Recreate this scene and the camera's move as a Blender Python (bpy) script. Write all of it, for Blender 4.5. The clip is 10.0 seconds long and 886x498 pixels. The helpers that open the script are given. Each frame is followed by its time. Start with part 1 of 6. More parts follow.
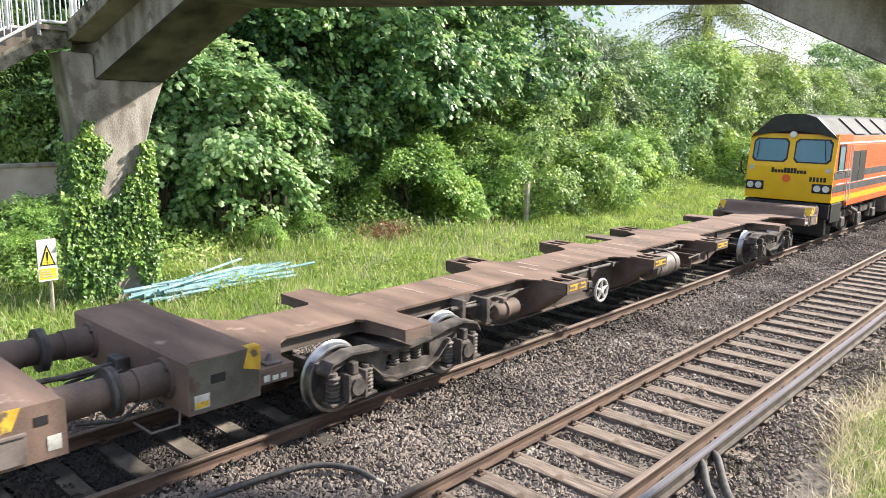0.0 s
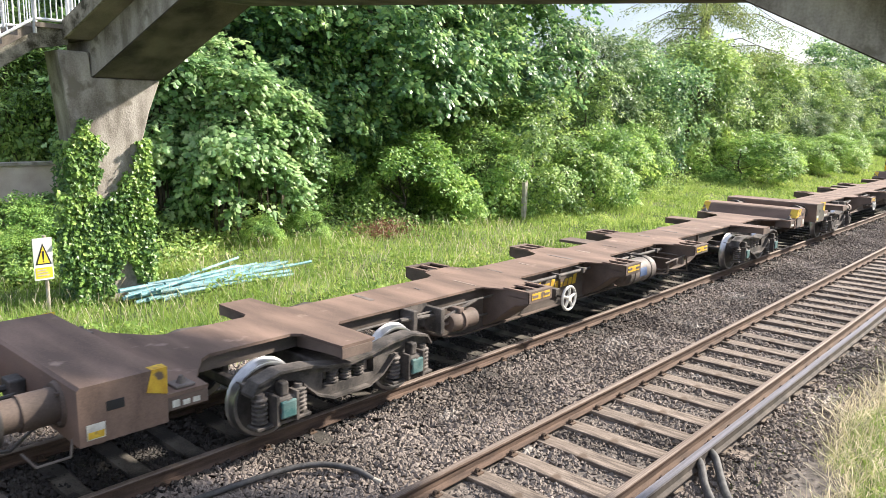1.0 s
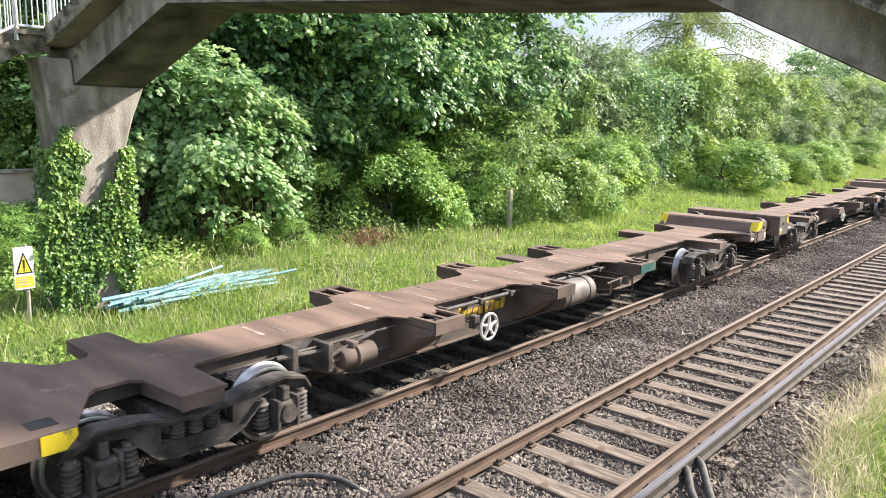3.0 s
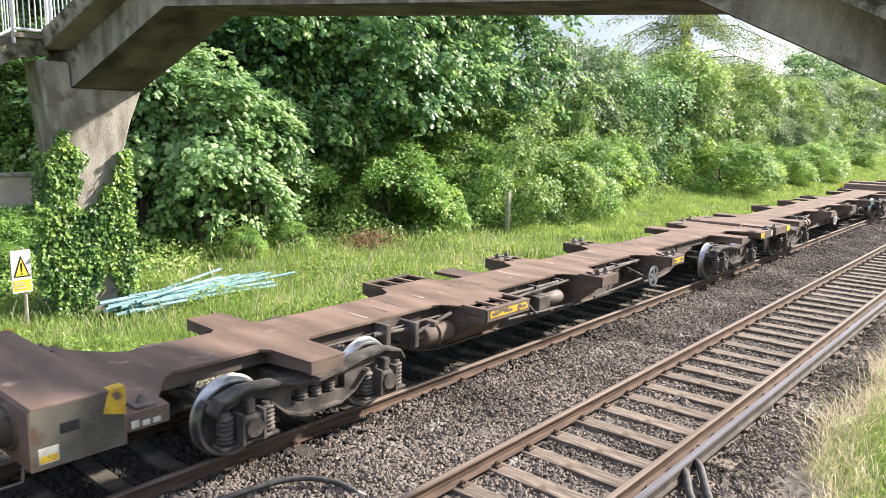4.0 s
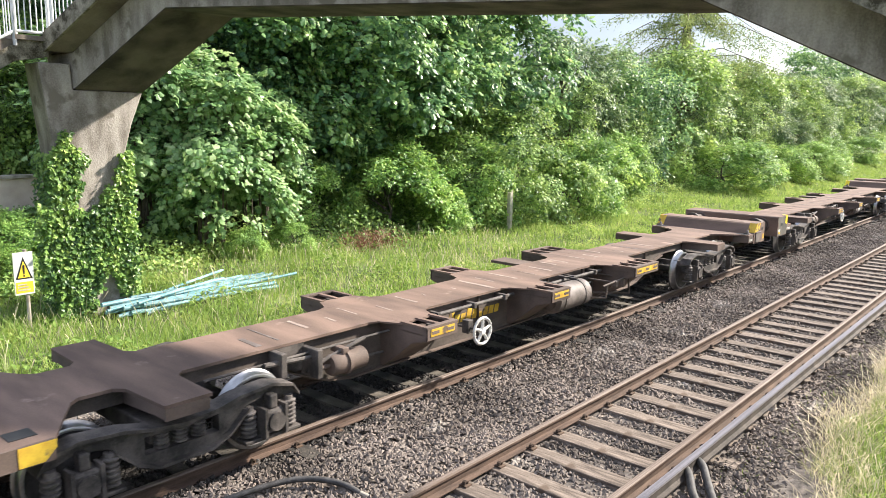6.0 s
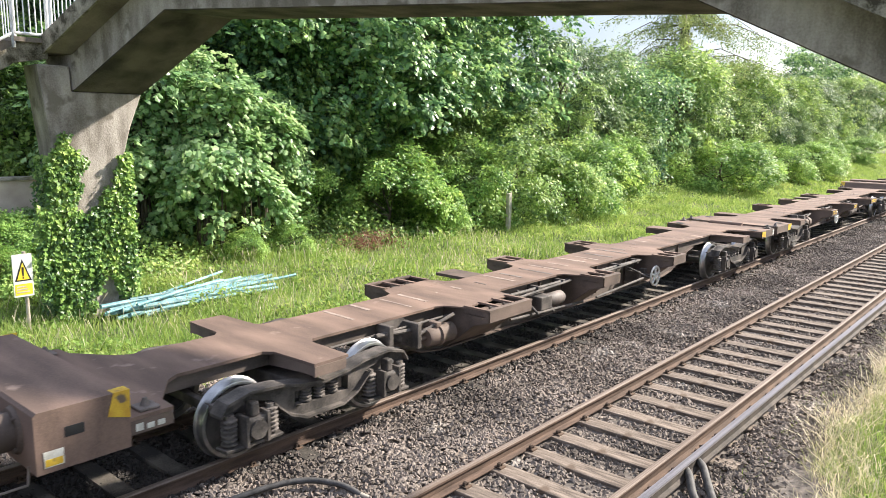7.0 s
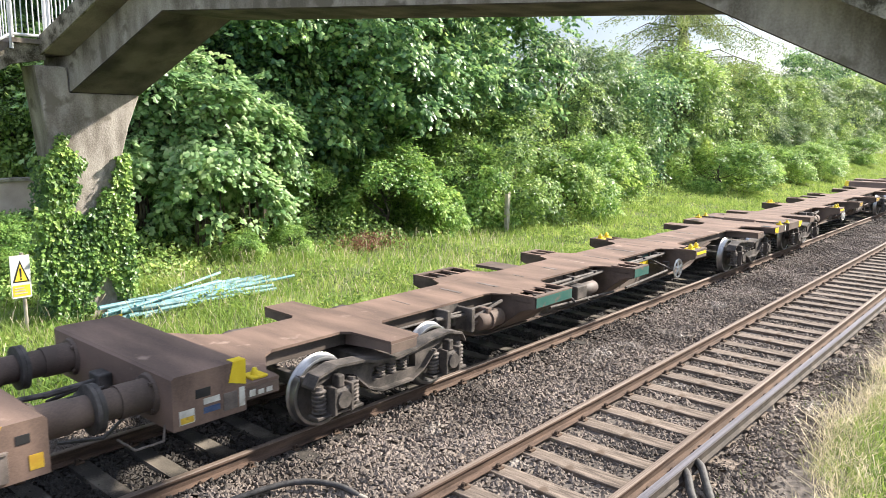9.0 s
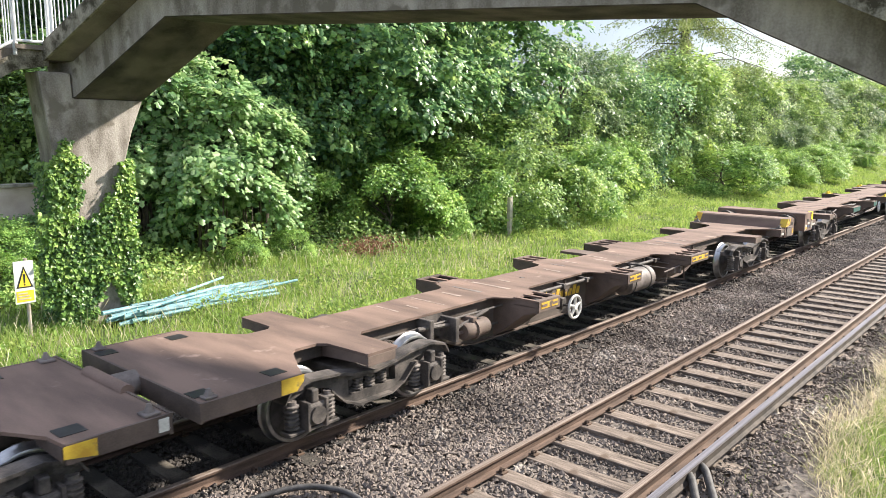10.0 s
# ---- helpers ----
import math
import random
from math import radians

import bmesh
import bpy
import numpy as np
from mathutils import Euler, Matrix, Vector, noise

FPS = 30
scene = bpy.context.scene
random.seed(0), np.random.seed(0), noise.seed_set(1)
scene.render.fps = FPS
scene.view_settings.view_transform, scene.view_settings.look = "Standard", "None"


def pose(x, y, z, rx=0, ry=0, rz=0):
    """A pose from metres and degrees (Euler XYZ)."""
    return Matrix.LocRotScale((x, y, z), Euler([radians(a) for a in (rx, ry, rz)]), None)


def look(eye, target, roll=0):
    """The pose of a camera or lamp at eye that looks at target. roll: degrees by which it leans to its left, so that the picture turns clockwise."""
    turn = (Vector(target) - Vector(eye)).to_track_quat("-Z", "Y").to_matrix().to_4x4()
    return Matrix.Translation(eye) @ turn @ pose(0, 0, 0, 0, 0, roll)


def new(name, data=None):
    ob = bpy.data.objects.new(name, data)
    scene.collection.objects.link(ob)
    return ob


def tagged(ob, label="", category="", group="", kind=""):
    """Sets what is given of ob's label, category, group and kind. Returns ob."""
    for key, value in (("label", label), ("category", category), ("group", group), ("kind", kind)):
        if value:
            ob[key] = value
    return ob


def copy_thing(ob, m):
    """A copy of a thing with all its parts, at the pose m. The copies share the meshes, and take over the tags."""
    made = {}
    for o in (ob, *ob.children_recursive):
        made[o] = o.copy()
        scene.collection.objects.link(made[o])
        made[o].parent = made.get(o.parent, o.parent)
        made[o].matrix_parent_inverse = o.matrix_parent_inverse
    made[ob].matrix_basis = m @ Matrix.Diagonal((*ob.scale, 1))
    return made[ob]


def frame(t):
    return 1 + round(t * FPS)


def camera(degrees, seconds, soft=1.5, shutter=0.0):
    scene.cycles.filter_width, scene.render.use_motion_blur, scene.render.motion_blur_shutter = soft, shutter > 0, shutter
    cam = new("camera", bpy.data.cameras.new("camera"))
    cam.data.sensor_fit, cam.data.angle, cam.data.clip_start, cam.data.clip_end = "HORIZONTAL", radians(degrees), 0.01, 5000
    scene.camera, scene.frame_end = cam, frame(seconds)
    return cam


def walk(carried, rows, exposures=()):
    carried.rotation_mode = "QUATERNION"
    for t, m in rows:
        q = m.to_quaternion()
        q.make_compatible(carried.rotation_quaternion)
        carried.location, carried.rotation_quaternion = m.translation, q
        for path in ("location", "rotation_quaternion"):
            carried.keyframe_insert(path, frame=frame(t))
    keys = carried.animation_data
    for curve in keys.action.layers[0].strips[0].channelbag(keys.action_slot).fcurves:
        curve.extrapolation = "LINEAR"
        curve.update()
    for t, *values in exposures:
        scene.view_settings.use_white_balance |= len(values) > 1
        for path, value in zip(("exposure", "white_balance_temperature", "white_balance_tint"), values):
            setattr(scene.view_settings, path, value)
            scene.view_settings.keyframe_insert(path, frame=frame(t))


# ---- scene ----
cam = camera(62.16, 10.0, soft=0.7, shutter=0.03)


def aim(eye, yaw, dip, roll):
    """Pose of the camera from its heading from +x towards +y, its dip below level, and its lean."""
    a, d = radians(yaw), radians(dip)
    way = Vector((math.cos(a) * math.cos(d), math.sin(a) * math.cos(d), -math.sin(d)))
    return look(eye, Vector(eye) + way, roll)


VIEW = [
    (0.0, (0.000, -3.947, 3.613), 42.26, 10.25, -1.14),
    (0.5, (0.019, -3.941, 3.606), 42.28, 10.39, -1.14),
    (1.0, (0.016, -3.930, 3.605), 42.05, 10.32, -1.18),
    (1.5, (0.029, -3.923, 3.606), 41.68, 10.22, -1.19),
    (2.0, (0.034, -3.914, 3.607), 41.33, 10.06, -1.27),
    (2.5, (0.025, -3.910, 3.609), 41.06, 9.88, -1.28),
    (4.0, (0.034, -3.914, 3.609), 40.80, 9.52, -1.14),
    (4.5, (0.040, -3.913, 3.608), 40.79, 9.51, -1.06),
    (5.0, (0.043, -3.917, 3.601), 40.88, 9.48, -1.01),
    (5.5, (0.050, -3.917, 3.602), 41.00, 9.53, -0.89),
    (7.0, (0.032, -3.910, 3.612), 40.87, 9.44, -0.76),
    (7.5, (0.032, -3.908, 3.608), 40.75, 9.38, -0.80),
    (8.0, (0.037, -3.907, 3.608), 40.67, 9.39, -0.82),
    (8.5, (0.044, -3.907, 3.606), 40.68, 9.41, -0.82),
    (9.0, (0.038, -3.911, 3.609), 40.76, 9.37, -0.71),
    (9.5, (0.036, -3.909, 3.611), 40.88, 9.25, -0.58),
    (10.0, (0.039, -3.909, 3.615), 40.98, 9.08, -0.47),
]
walk(cam, [(t, aim(e, yaw, dip, -roll)) for t, e, yaw, dip, roll in VIEW])

# ---- world and sun: bright, thinly clouded summer sky ----
SUN_EL, SUN_AZ = 36.0, -26.0   # elevation; heading of the sun from +x towards +y
scene.view_settings.exposure = 1.54
world = bpy.data.worlds.new("sky")
scene.world = world
world.use_nodes = True
wn, wl = world.node_tree.nodes, world.node_tree.links
wn.clear()
w_out, w_bg = wn.new("ShaderNodeOutputWorld"), wn.new("ShaderNodeBackground")
w_sky = wn.new("ShaderNodeTexSky")
w_sky.sky_type, w_sky.sun_disc = "NISHITA", False
w_sky.sun_elevation, w_sky.sun_rotation = radians(SUN_EL), radians(90 - SUN_AZ)
w_sky.dust_density, w_sky.air_density = 2.0, 1.0
w_co, w_no, w_ra, w_mix = (wn.new(k) for k in ("ShaderNodeTexCoord", "ShaderNodeTexNoise", "ShaderNodeValToRGB", "ShaderNodeMix"))
w_mix.data_type = "RGBA"
w_no.inputs["Scale"].default_value, w_no.inputs["Detail"].default_value = 2.2, 6
w_ra.color_ramp.elements[0].position, w_ra.color_ramp.elements[1].position = 0.30, 0.62
wl.new(w_co.outputs["Generated"], w_no.inputs["Vector"])
wl.new(w_no.outputs["Fac"], w_ra.inputs["Fac"])
wl.new(w_ra.outputs["Color"], w_mix.inputs["Factor"])
wl.new(w_sky.outputs["Color"], w_mix.inputs["A"])
w_sep, w_up, w_cloud = (wn.new(k) for k in ("ShaderNodeSeparateXYZ", "ShaderNodeMath", "ShaderNodeVectorMath"))
w_up.operation, w_up.use_clamp, w_cloud.operation = "MULTIPLY_ADD", False, "SCALE"
w_up.inputs[1].default_value, w_up.inputs[2].default_value = 1.0, 0.78
w_cloud.inputs[0].default_value = (2.95, 3.3, 4.15)
wl.new(w_co.outputs["Generated"], w_sep.inputs["Vector"])
wl.new(w_sep.outputs["Z"], w_up.inputs[0])
wl.new(w_up.outputs[0], w_cloud.inputs["Scale"])
wl.new(w_cloud.outputs["Vector"], w_mix.inputs["B"])
wl.new(w_mix.outputs["Result"], w_bg.inputs["Color"])
w_bg.inputs["Strength"].default_value = 0.080
wl.new(w_bg.outputs["Background"], w_out.inputs["Surface"])

sun = new("sun", bpy.data.lights.new("sun", "SUN"))
sun.data.energy, sun.data.angle, sun.data.color = 4.3, radians(3.0), (1.0, 0.92, 0.81)
s_el, s_az = radians(SUN_EL), radians(SUN_AZ)
S_DIR = Vector((math.cos(s_el) * math.cos(s_az), math.cos(s_el) * math.sin(s_az), math.sin(s_el)))
sun.matrix_world = look(S_DIR * 60, (0, 0, 0))


# ---- materials ----
def material(name, dark, light, scale=4.0, rough=0.8, metal=0.0, bump=0.3, grain=60.0, island=0.0, spots=None, streak=None, lo=0.35, hi=0.68):
    """Two-scale mottled surface in object space: a broad stain, a fine grain, a relief, and spots of another colour."""
    m = bpy.data.materials.new(name)
    m.use_nodes = True
    n, l = m.node_tree.nodes, m.node_tree.links
    bsdf = n["Principled BSDF"]
    bsdf.inputs["Roughness"].default_value, bsdf.inputs["Metallic"].default_value = rough, metal
    co = n.new("ShaderNodeTexCoord")
    vec = co.outputs["Object"]
    if streak:
        mp = n.new("ShaderNodeMapping")
        mp.inputs["Scale"].default_value = streak
        l.new(vec, mp.inputs["Vector"])
        vec = mp.outputs["Vector"]
    big, fine = n.new("ShaderNodeTexNoise"), n.new("ShaderNodeTexNoise")
    big.inputs["Scale"].default_value, big.inputs["Detail"].default_value = scale, 6
    fine.inputs["Scale"].default_value, fine.inputs["Detail"].default_value = grain, 4
    l.new(vec, big.inputs["Vector"])
    l.new(co.outputs["Object"], fine.inputs["Vector"])
    add = n.new("ShaderNodeMath")
    add.operation = "MULTIPLY_ADD"
    add.inputs[1].default_value = 0.3
    l.new(fine.outputs["Fac"], add.inputs[0])
    l.new(big.outputs["Fac"], add.inputs[2])
    sub = n.new("ShaderNodeMath")
    sub.operation = "SUBTRACT"
    sub.inputs[1].default_value = 0.15
    l.new(add.outputs[0], sub.inputs[0])
    ramp = n.new("ShaderNodeValToRGB")
    ramp.color_ramp.elements[0].position, ramp.color_ramp.elements[1].position = lo, hi
    ramp.color_ramp.elements[0].color, ramp.color_ramp.elements[1].color = (*dark, 1), (*light, 1)
    l.new(sub.outputs[0], ramp.inputs["Fac"])
    col = ramp.outputs["Color"]
    if spots:
        colour, s_scale, edge = spots
        sp, sr, mx = n.new("ShaderNodeTexNoise"), n.new("ShaderNodeValToRGB"), n.new("ShaderNodeMix")
        mx.data_type = "RGBA"
        sp.inputs["Scale"].default_value, sp.inputs["Detail"].default_value = s_scale, 5
        sr.color_ramp.elements[0].position, sr.color_ramp.elements[1].position = edge, edge + 0.07
        l.new(co.outputs["Object"], sp.inputs["Vector"])
        l.new(sp.outputs["Fac"], sr.inputs["Fac"])
        l.new(sr.outputs["Color"], mx.inputs["Factor"])
        l.new(col, mx.inputs["A"])
        mx.inputs["B"].default_value = (*colour, 1)
        col = mx.outputs["Result"]
    if island:
        geo, obi, rnd, hsv = (n.new(k) for k in ("ShaderNodeNewGeometry", "ShaderNodeObjectInfo", "ShaderNodeMath", "ShaderNodeHueSaturation"))
        rnd.operation = "ADD"
        l.new(geo.outputs["Random Per Island"], rnd.inputs[0])
        l.new(obi.outputs["Random"], rnd.inputs[1])
        mr = n.new("ShaderNodeMapRange")
        mr.inputs["From Min"].default_value, mr.inputs["From Max"].default_value = 0, 2
        mr.inputs["To Min"].default_value, mr.inputs["To Max"].default_value = 1 - island, 1 + island
        l.new(rnd.outputs[0], mr.inputs["Value"])
        l.new(mr.outputs["Result"], hsv.inputs["Value"])
        l.new(col, hsv.inputs["Color"])
        col = hsv.outputs["Color"]
    l.new(col, bsdf.inputs["Base Color"])
    if bump:
        bp = n.new("ShaderNodeBump")
        bp.inputs["Strength"].default_value, bp.inputs["Distance"].default_value = bump, 0.01
        l.new(fine.outputs["Fac"], bp.inputs["Height"])
        l.new(bp.outputs["Normal"], bsdf.inputs["Normal"])
    return m


def leaf_material(name, cols, rough=0.45, glow=0.26, patch=0.35):
    """Thin leaves: colour differs from leaf to leaf and from patch to patch, and light shines through."""
    m = bpy.data.materials.new(name)
    m.use_nodes = True
    n, l = m.node_tree.nodes, m.node_tree.links
    bsdf, out = n["Principled BSDF"], n["Material Output"]
    bsdf.inputs["Roughness"].default_value = rough
    bsdf.inputs["Specular IOR Level"].default_value = 0.45
    geo, co, no = n.new("ShaderNodeNewGeometry"), n.new("ShaderNodeTexCoord"), n.new("ShaderNodeTexNoise")
    no.inputs["Scale"].default_value = patch
    no.inputs["Detail"].default_value = 3
    l.new(co.outputs["Object"], no.inputs["Vector"])
    mx = n.new("ShaderNodeMath")
    mx.operation = "MULTIPLY_ADD"
    mx.inputs[1].default_value = 0.75
    l.new(geo.outputs["Random Per Island"], mx.inputs[0])
    sh = n.new("ShaderNodeMath")
    sh.operation = "MULTIPLY_ADD"
    sh.inputs[1].default_value, sh.inputs[2].default_value = 1.3, -0.52
    l.new(no.outputs["Fac"], sh.inputs[0])
    l.new(sh.outputs[0], mx.inputs[2])
    ramp = n.new("ShaderNodeValToRGB")
    while len(ramp.color_ramp.elements) < len(cols):
        ramp.color_ramp.elements.new(0.5)
    for i, c in enumerate(cols):
        ramp.color_ramp.elements[i].position, ramp.color_ramp.elements[i].color = i / (len(cols) - 1), (*c, 1)
    l.new(mx.outputs[0], ramp.inputs["Fac"])
    l.new(ramp.outputs["Color"], bsdf.inputs["Base Color"])
    tr, mix = n.new("ShaderNodeBsdfTranslucent"), n.new("ShaderNodeMixShader")
    hs = n.new("ShaderNodeHueSaturation")
    hs.inputs["Hue"].default_value, hs.inputs["Value"].default_value = 0.472, 1.5
    l.new(ramp.outputs["Color"], hs.inputs["Color"])
    l.new(hs.outputs["Color"], tr.inputs["Color"])
    mix.inputs["Fac"].default_value = glow
    l.new(bsdf.outputs["BSDF"], mix.inputs[1])
    l.new(tr.outputs["BSDF"], mix.inputs[2])
    l.new(mix.outputs["Shader"], out.inputs["Surface"])
    return m


M_BALLAST = material("ballast_bed", (0.045, 0.038, 0.033), (0.20, 0.17, 0.15), 9, 0.95, bump=1.0, grain=26, lo=0.3, hi=0.72)
M_STONE = material("ballast_stone", (0.080, 0.065, 0.055), (0.235, 0.196, 0.168), 0.6, 0.92, bump=0.3, grain=45, island=0.42, spots=((0.32, 0.285, 0.25), 0.8, 0.62))
# Oily stones, coloured darker still to hold the shade under the train.
M_STONE_OIL_SHADE = material("shaded_oily_stone", (0.020, 0.017, 0.015), (0.072, 0.061, 0.053), 0.8, 0.8, bump=0.3, grain=45, island=0.8)
M_RAIL = material("rail_rust", (0.058, 0.036, 0.026), (0.135, 0.086, 0.062), 6, 0.9, bump=0.3, grain=70, streak=(0.4, 3, 3))
M_HEAD = material("rail_head", (0.12, 0.085, 0.065), (0.25, 0.20, 0.168), 3, 0.66, 0.15, bump=0.05, grain=40, streak=(0.1, 20, 6))
M_COND = material("conductor_steel", (0.17, 0.158, 0.168), (0.30, 0.28, 0.30), 3, 0.42, 0.4, bump=0.05, grain=40, streak=(0.2, 10, 6))
M_CONDSIDE = material("conductor_side", (0.036, 0.029, 0.025), (0.10, 0.080, 0.068), 4, 0.85, bump=0.2)
M_TIMBER = material("timber_sleeper", (0.085, 0.065, 0.052), (0.25, 0.20, 0.162), 4, 0.9, bump=0.6, grain=50, island=0.35, streak=(6, 0.7, 6), spots=((0.10, 0.07, 0.05), 3.0, 0.6))
M_CSLEEP = material("concrete_sleeper", (0.03, 0.026, 0.022), (0.17, 0.147, 0.12), 2.2, 0.92, bump=0.3, grain=60, island=0.3, lo=0.40, hi=0.66)
M_CLIP = material("rail_clip", (0.04, 0.028, 0.02), (0.12, 0.075, 0.05), 8, 0.8)
M_POT = material("insulator_pot", (0.32, 0.27, 0.22), (0.5, 0.45, 0.4), 6, 0.5)
M_CABLE = material("black_cable", (0.035, 0.033, 0.032), (0.085, 0.08, 0.078), 12, 0.65)
M_CONCRETE = material("weathered_concrete", (0.17, 0.148, 0.125), (0.46, 0.42, 0.38), 2.2, 0.92, bump=0.8, grain=38, spots=((0.19, 0.168, 0.14), 2.4, 0.60), streak=(1.5, 1.5, 0.45), lo=0.33, hi=0.68)
M_CONCDARK = material("stained_concrete", (0.11, 0.09, 0.072), (0.26, 0.22, 0.185), 1.3, 0.95, bump=0.5, grain=45)
# Stained underside concrete, darkened so that the shade sits in the colour.
M_SOFFIT_SHADE = material("shaded_soffit_concrete", (0.025, 0.021, 0.018), (0.13, 0.108, 0.09), 1.6, 0.95, bump=0.5, grain=45)
M_MOSS = material("mossy_edge", (0.045, 0.038, 0.022), (0.34, 0.31, 0.25), 5, 0.95, bump=0.6, grain=40)
M_WHITE = material("white_paint", (0.66, 0.68, 0.70), (0.82, 0.83, 0.84), 5, 0.5, bump=0.05)
M_GRASSBED = material("grass_ground", (0.06, 0.085, 0.028), (0.16, 0.19, 0.07), 0.7, 0.95, bump=0.8, grain=18)
M_FRAME = material("wagon_paint", (0.074, 0.054, 0.044), (0.168, 0.121, 0.098), 1.8, 0.78, bump=0.15, grain=55)
M_DECK = material("wagon_deck", (0.115, 0.077, 0.061), (0.235, 0.157, 0.122), 1.3, 0.85, bump=0.2, grain=60, spots=((0.29, 0.21, 0.17), 2.6, 0.66), streak=(2.2, 0.5, 1))
M_WORN = material("worn_deck_paint", (0.22, 0.165, 0.135), (0.40, 0.32, 0.27), 5, 0.85, bump=0.2, grain=50)
M_WEB = material("wagon_web", (0.062, 0.049, 0.040), (0.155, 0.122, 0.102), 1.5, 0.8, bump=0.12, grain=50, streak=(0.8, 1, 2))
M_GREEN = material("faded_green_paint", (0.010, 0.095, 0.080), (0.045, 0.12, 0.10), 3.0, 0.6, bump=0.1, spots=((0.12, 0.10, 0.085), 4.0, 0.62))
M_BOGIE = material("bogie_grime", (0.03, 0.026, 0.024), (0.135, 0.115, 0.102), 5, 0.72, bump=0.3, grain=50)
M_SPRING = material("spring_steel", (0.06, 0.052, 0.048), (0.19, 0.165, 0.15), 8, 0.6, 0.1)
M_TEAL = material("teal_box", (0.03, 0.10, 0.10), (0.13, 0.20, 0.19), 6, 0.7)
M_WHEEL = material("wheel_steel", (0.30, 0.30, 0.31), (0.55, 0.55, 0.56), 5, 0.34, 0.9, bump=0.05)
M_WHEELDARK = material("wheel_disc", (0.035, 0.032, 0.030), (0.10, 0.09, 0.085), 7, 0.7)
M_YELLOW = material("worn_yellow", (0.50, 0.29, 0.03), (0.72, 0.50, 0.05), 6, 0.65, bump=0.05, spots=((0.14, 0.10, 0.07), 5, 0.60))
M_BRIGHT = material("bright_yellow", (0.74, 0.53, 0.02), (0.85, 0.66, 0.035), 6, 0.55, bump=0.05, spots=((0.3, 0.24, 0.06), 7, 0.63))
M_BUFF = material("rusty_buff_paint", (0.26, 0.15, 0.09), (0.44, 0.30, 0.19), 7, 0.8, bump=0.2)
M_PATCH = material("olive_grey_paint", (0.075, 0.068, 0.055), (0.16, 0.148, 0.122), 2.5, 0.75, bump=0.1, spots=((0.10, 0.062, 0.045), 4.0, 0.63))
M_TANK = material("tank_grey", (0.09, 0.074, 0.066), (0.205, 0.172, 0.156), 4, 0.65, bump=0.1)
M_BLUE = material("blue_plate", (0.03, 0.06, 0.15), (0.10, 0.14, 0.24), 6, 0.5)
M_HANDWHEEL = material("handwheel_white", (0.52, 0.50, 0.46), (0.80, 0.79, 0.76), 8, 0.5)
M_LABEL = material("label_white", (0.45, 0.43, 0.38), (0.70, 0.69, 0.64), 9, 0.6)
M_PIPE = material("teal_pipe", (0.06, 0.19, 0.22), (0.30, 0.50, 0.54), 3, 0.5, bump=0.05, island=0.6)
M_POSTWOOD = material("grey_post", (0.38, 0.34, 0.28), (0.60, 0.55, 0.47), 5, 0.9)
M_SIGN = material("sign_white", (0.60, 0.60, 0.58), (0.76, 0.76, 0.74), 4, 0.5, bump=0.02)
M_SIGNY = material("sign_yellow", (0.72, 0.50, 0.03), (0.80, 0.60, 0.06), 4, 0.5, bump=0.02)
M_BLACK = material("black_paint", (0.011, 0.011, 0.012), (0.028, 0.028, 0.03), 4, 0.5, bump=0.05)
M_BARK = material("bark", (0.05, 0.042, 0.032), (0.16, 0.13, 0.10), 5, 0.95, bump=0.9, grain=30)
M_LOCOY = material("loco_yellow", (0.78, 0.44, 0.006), (0.86, 0.52, 0.012), 1.5, 0.35, bump=0.02, grain=20)
M_LOCOO = material("loco_orange", (0.70, 0.11, 0.02), (0.80, 0.16, 0.035), 1.5, 0.35, bump=0.02, grain=20)
M_LOCOG = material("loco_grey", (0.03, 0.033, 0.037), (0.06, 0.065, 0.07), 2, 0.75, bump=0.03)
M_ROOF = material("loco_roof", (0.045, 0.048, 0.052), (0.085, 0.09, 0.095), 2, 0.8, bump=0.05)
M_WALL = material("garden_wall", (0.46, 0.36, 0.31), (0.66, 0.57, 0.51), 2, 0.9, bump=0.3)
# Blue-green base colour stands in for the sky's reflection in the panes.
M_GLASS_SKY = material("sky_tinted_cab_glass", (0.10, 0.24, 0.29), (0.16, 0.26, 0.36), 0.8, 0.05, 0.0, bump=0)
M_LAMP = material("lamp_glass", (0.6, 0.6, 0.58), (0.8, 0.8, 0.78), 3, 0.15, bump=0)

M_LEAF_SYC = leaf_material("sycamore_leaves", [(0.045, 0.105, 0.042), (0.145, 0.28, 0.105), (0.30, 0.46, 0.20), (0.52, 0.65, 0.35)], 0.40, 0.34, 0.9)
M_LEAF_DARK = leaf_material("maple_leaves", [(0.040, 0.098, 0.054), (0.102, 0.22, 0.096), (0.23, 0.40, 0.155), (0.44, 0.59, 0.23)], 0.38, 0.38, 0.6)
M_LEAF_VINE = leaf_material("vine_leaves", [(0.050, 0.100, 0.038), (0.150, 0.262, 0.075), (0.295, 0.45, 0.13), (0.52, 0.65, 0.22)], 0.45, 0.34)
M_LEAF_LIGHT = leaf_material("willow_leaves", [(0.035, 0.075, 0.034), (0.10, 0.18, 0.075), (0.21, 0.32, 0.13), (0.38, 0.48, 0.22)], 0.45, 0.28, 0.7)
M_LEAF_LARCH = leaf_material("larch_needles", [(0.0825, 0.14, 0.0549), (0.194, 0.266, 0.0858), (0.304, 0.371, 0.12)], 0.6)
M_IVY = leaf_material("ivy_leaves", [(0.025, 0.070, 0.028), (0.085, 0.180, 0.048), (0.19, 0.335, 0.078), (0.38, 0.52, 0.15)], 0.36, 0.25, 1.4)
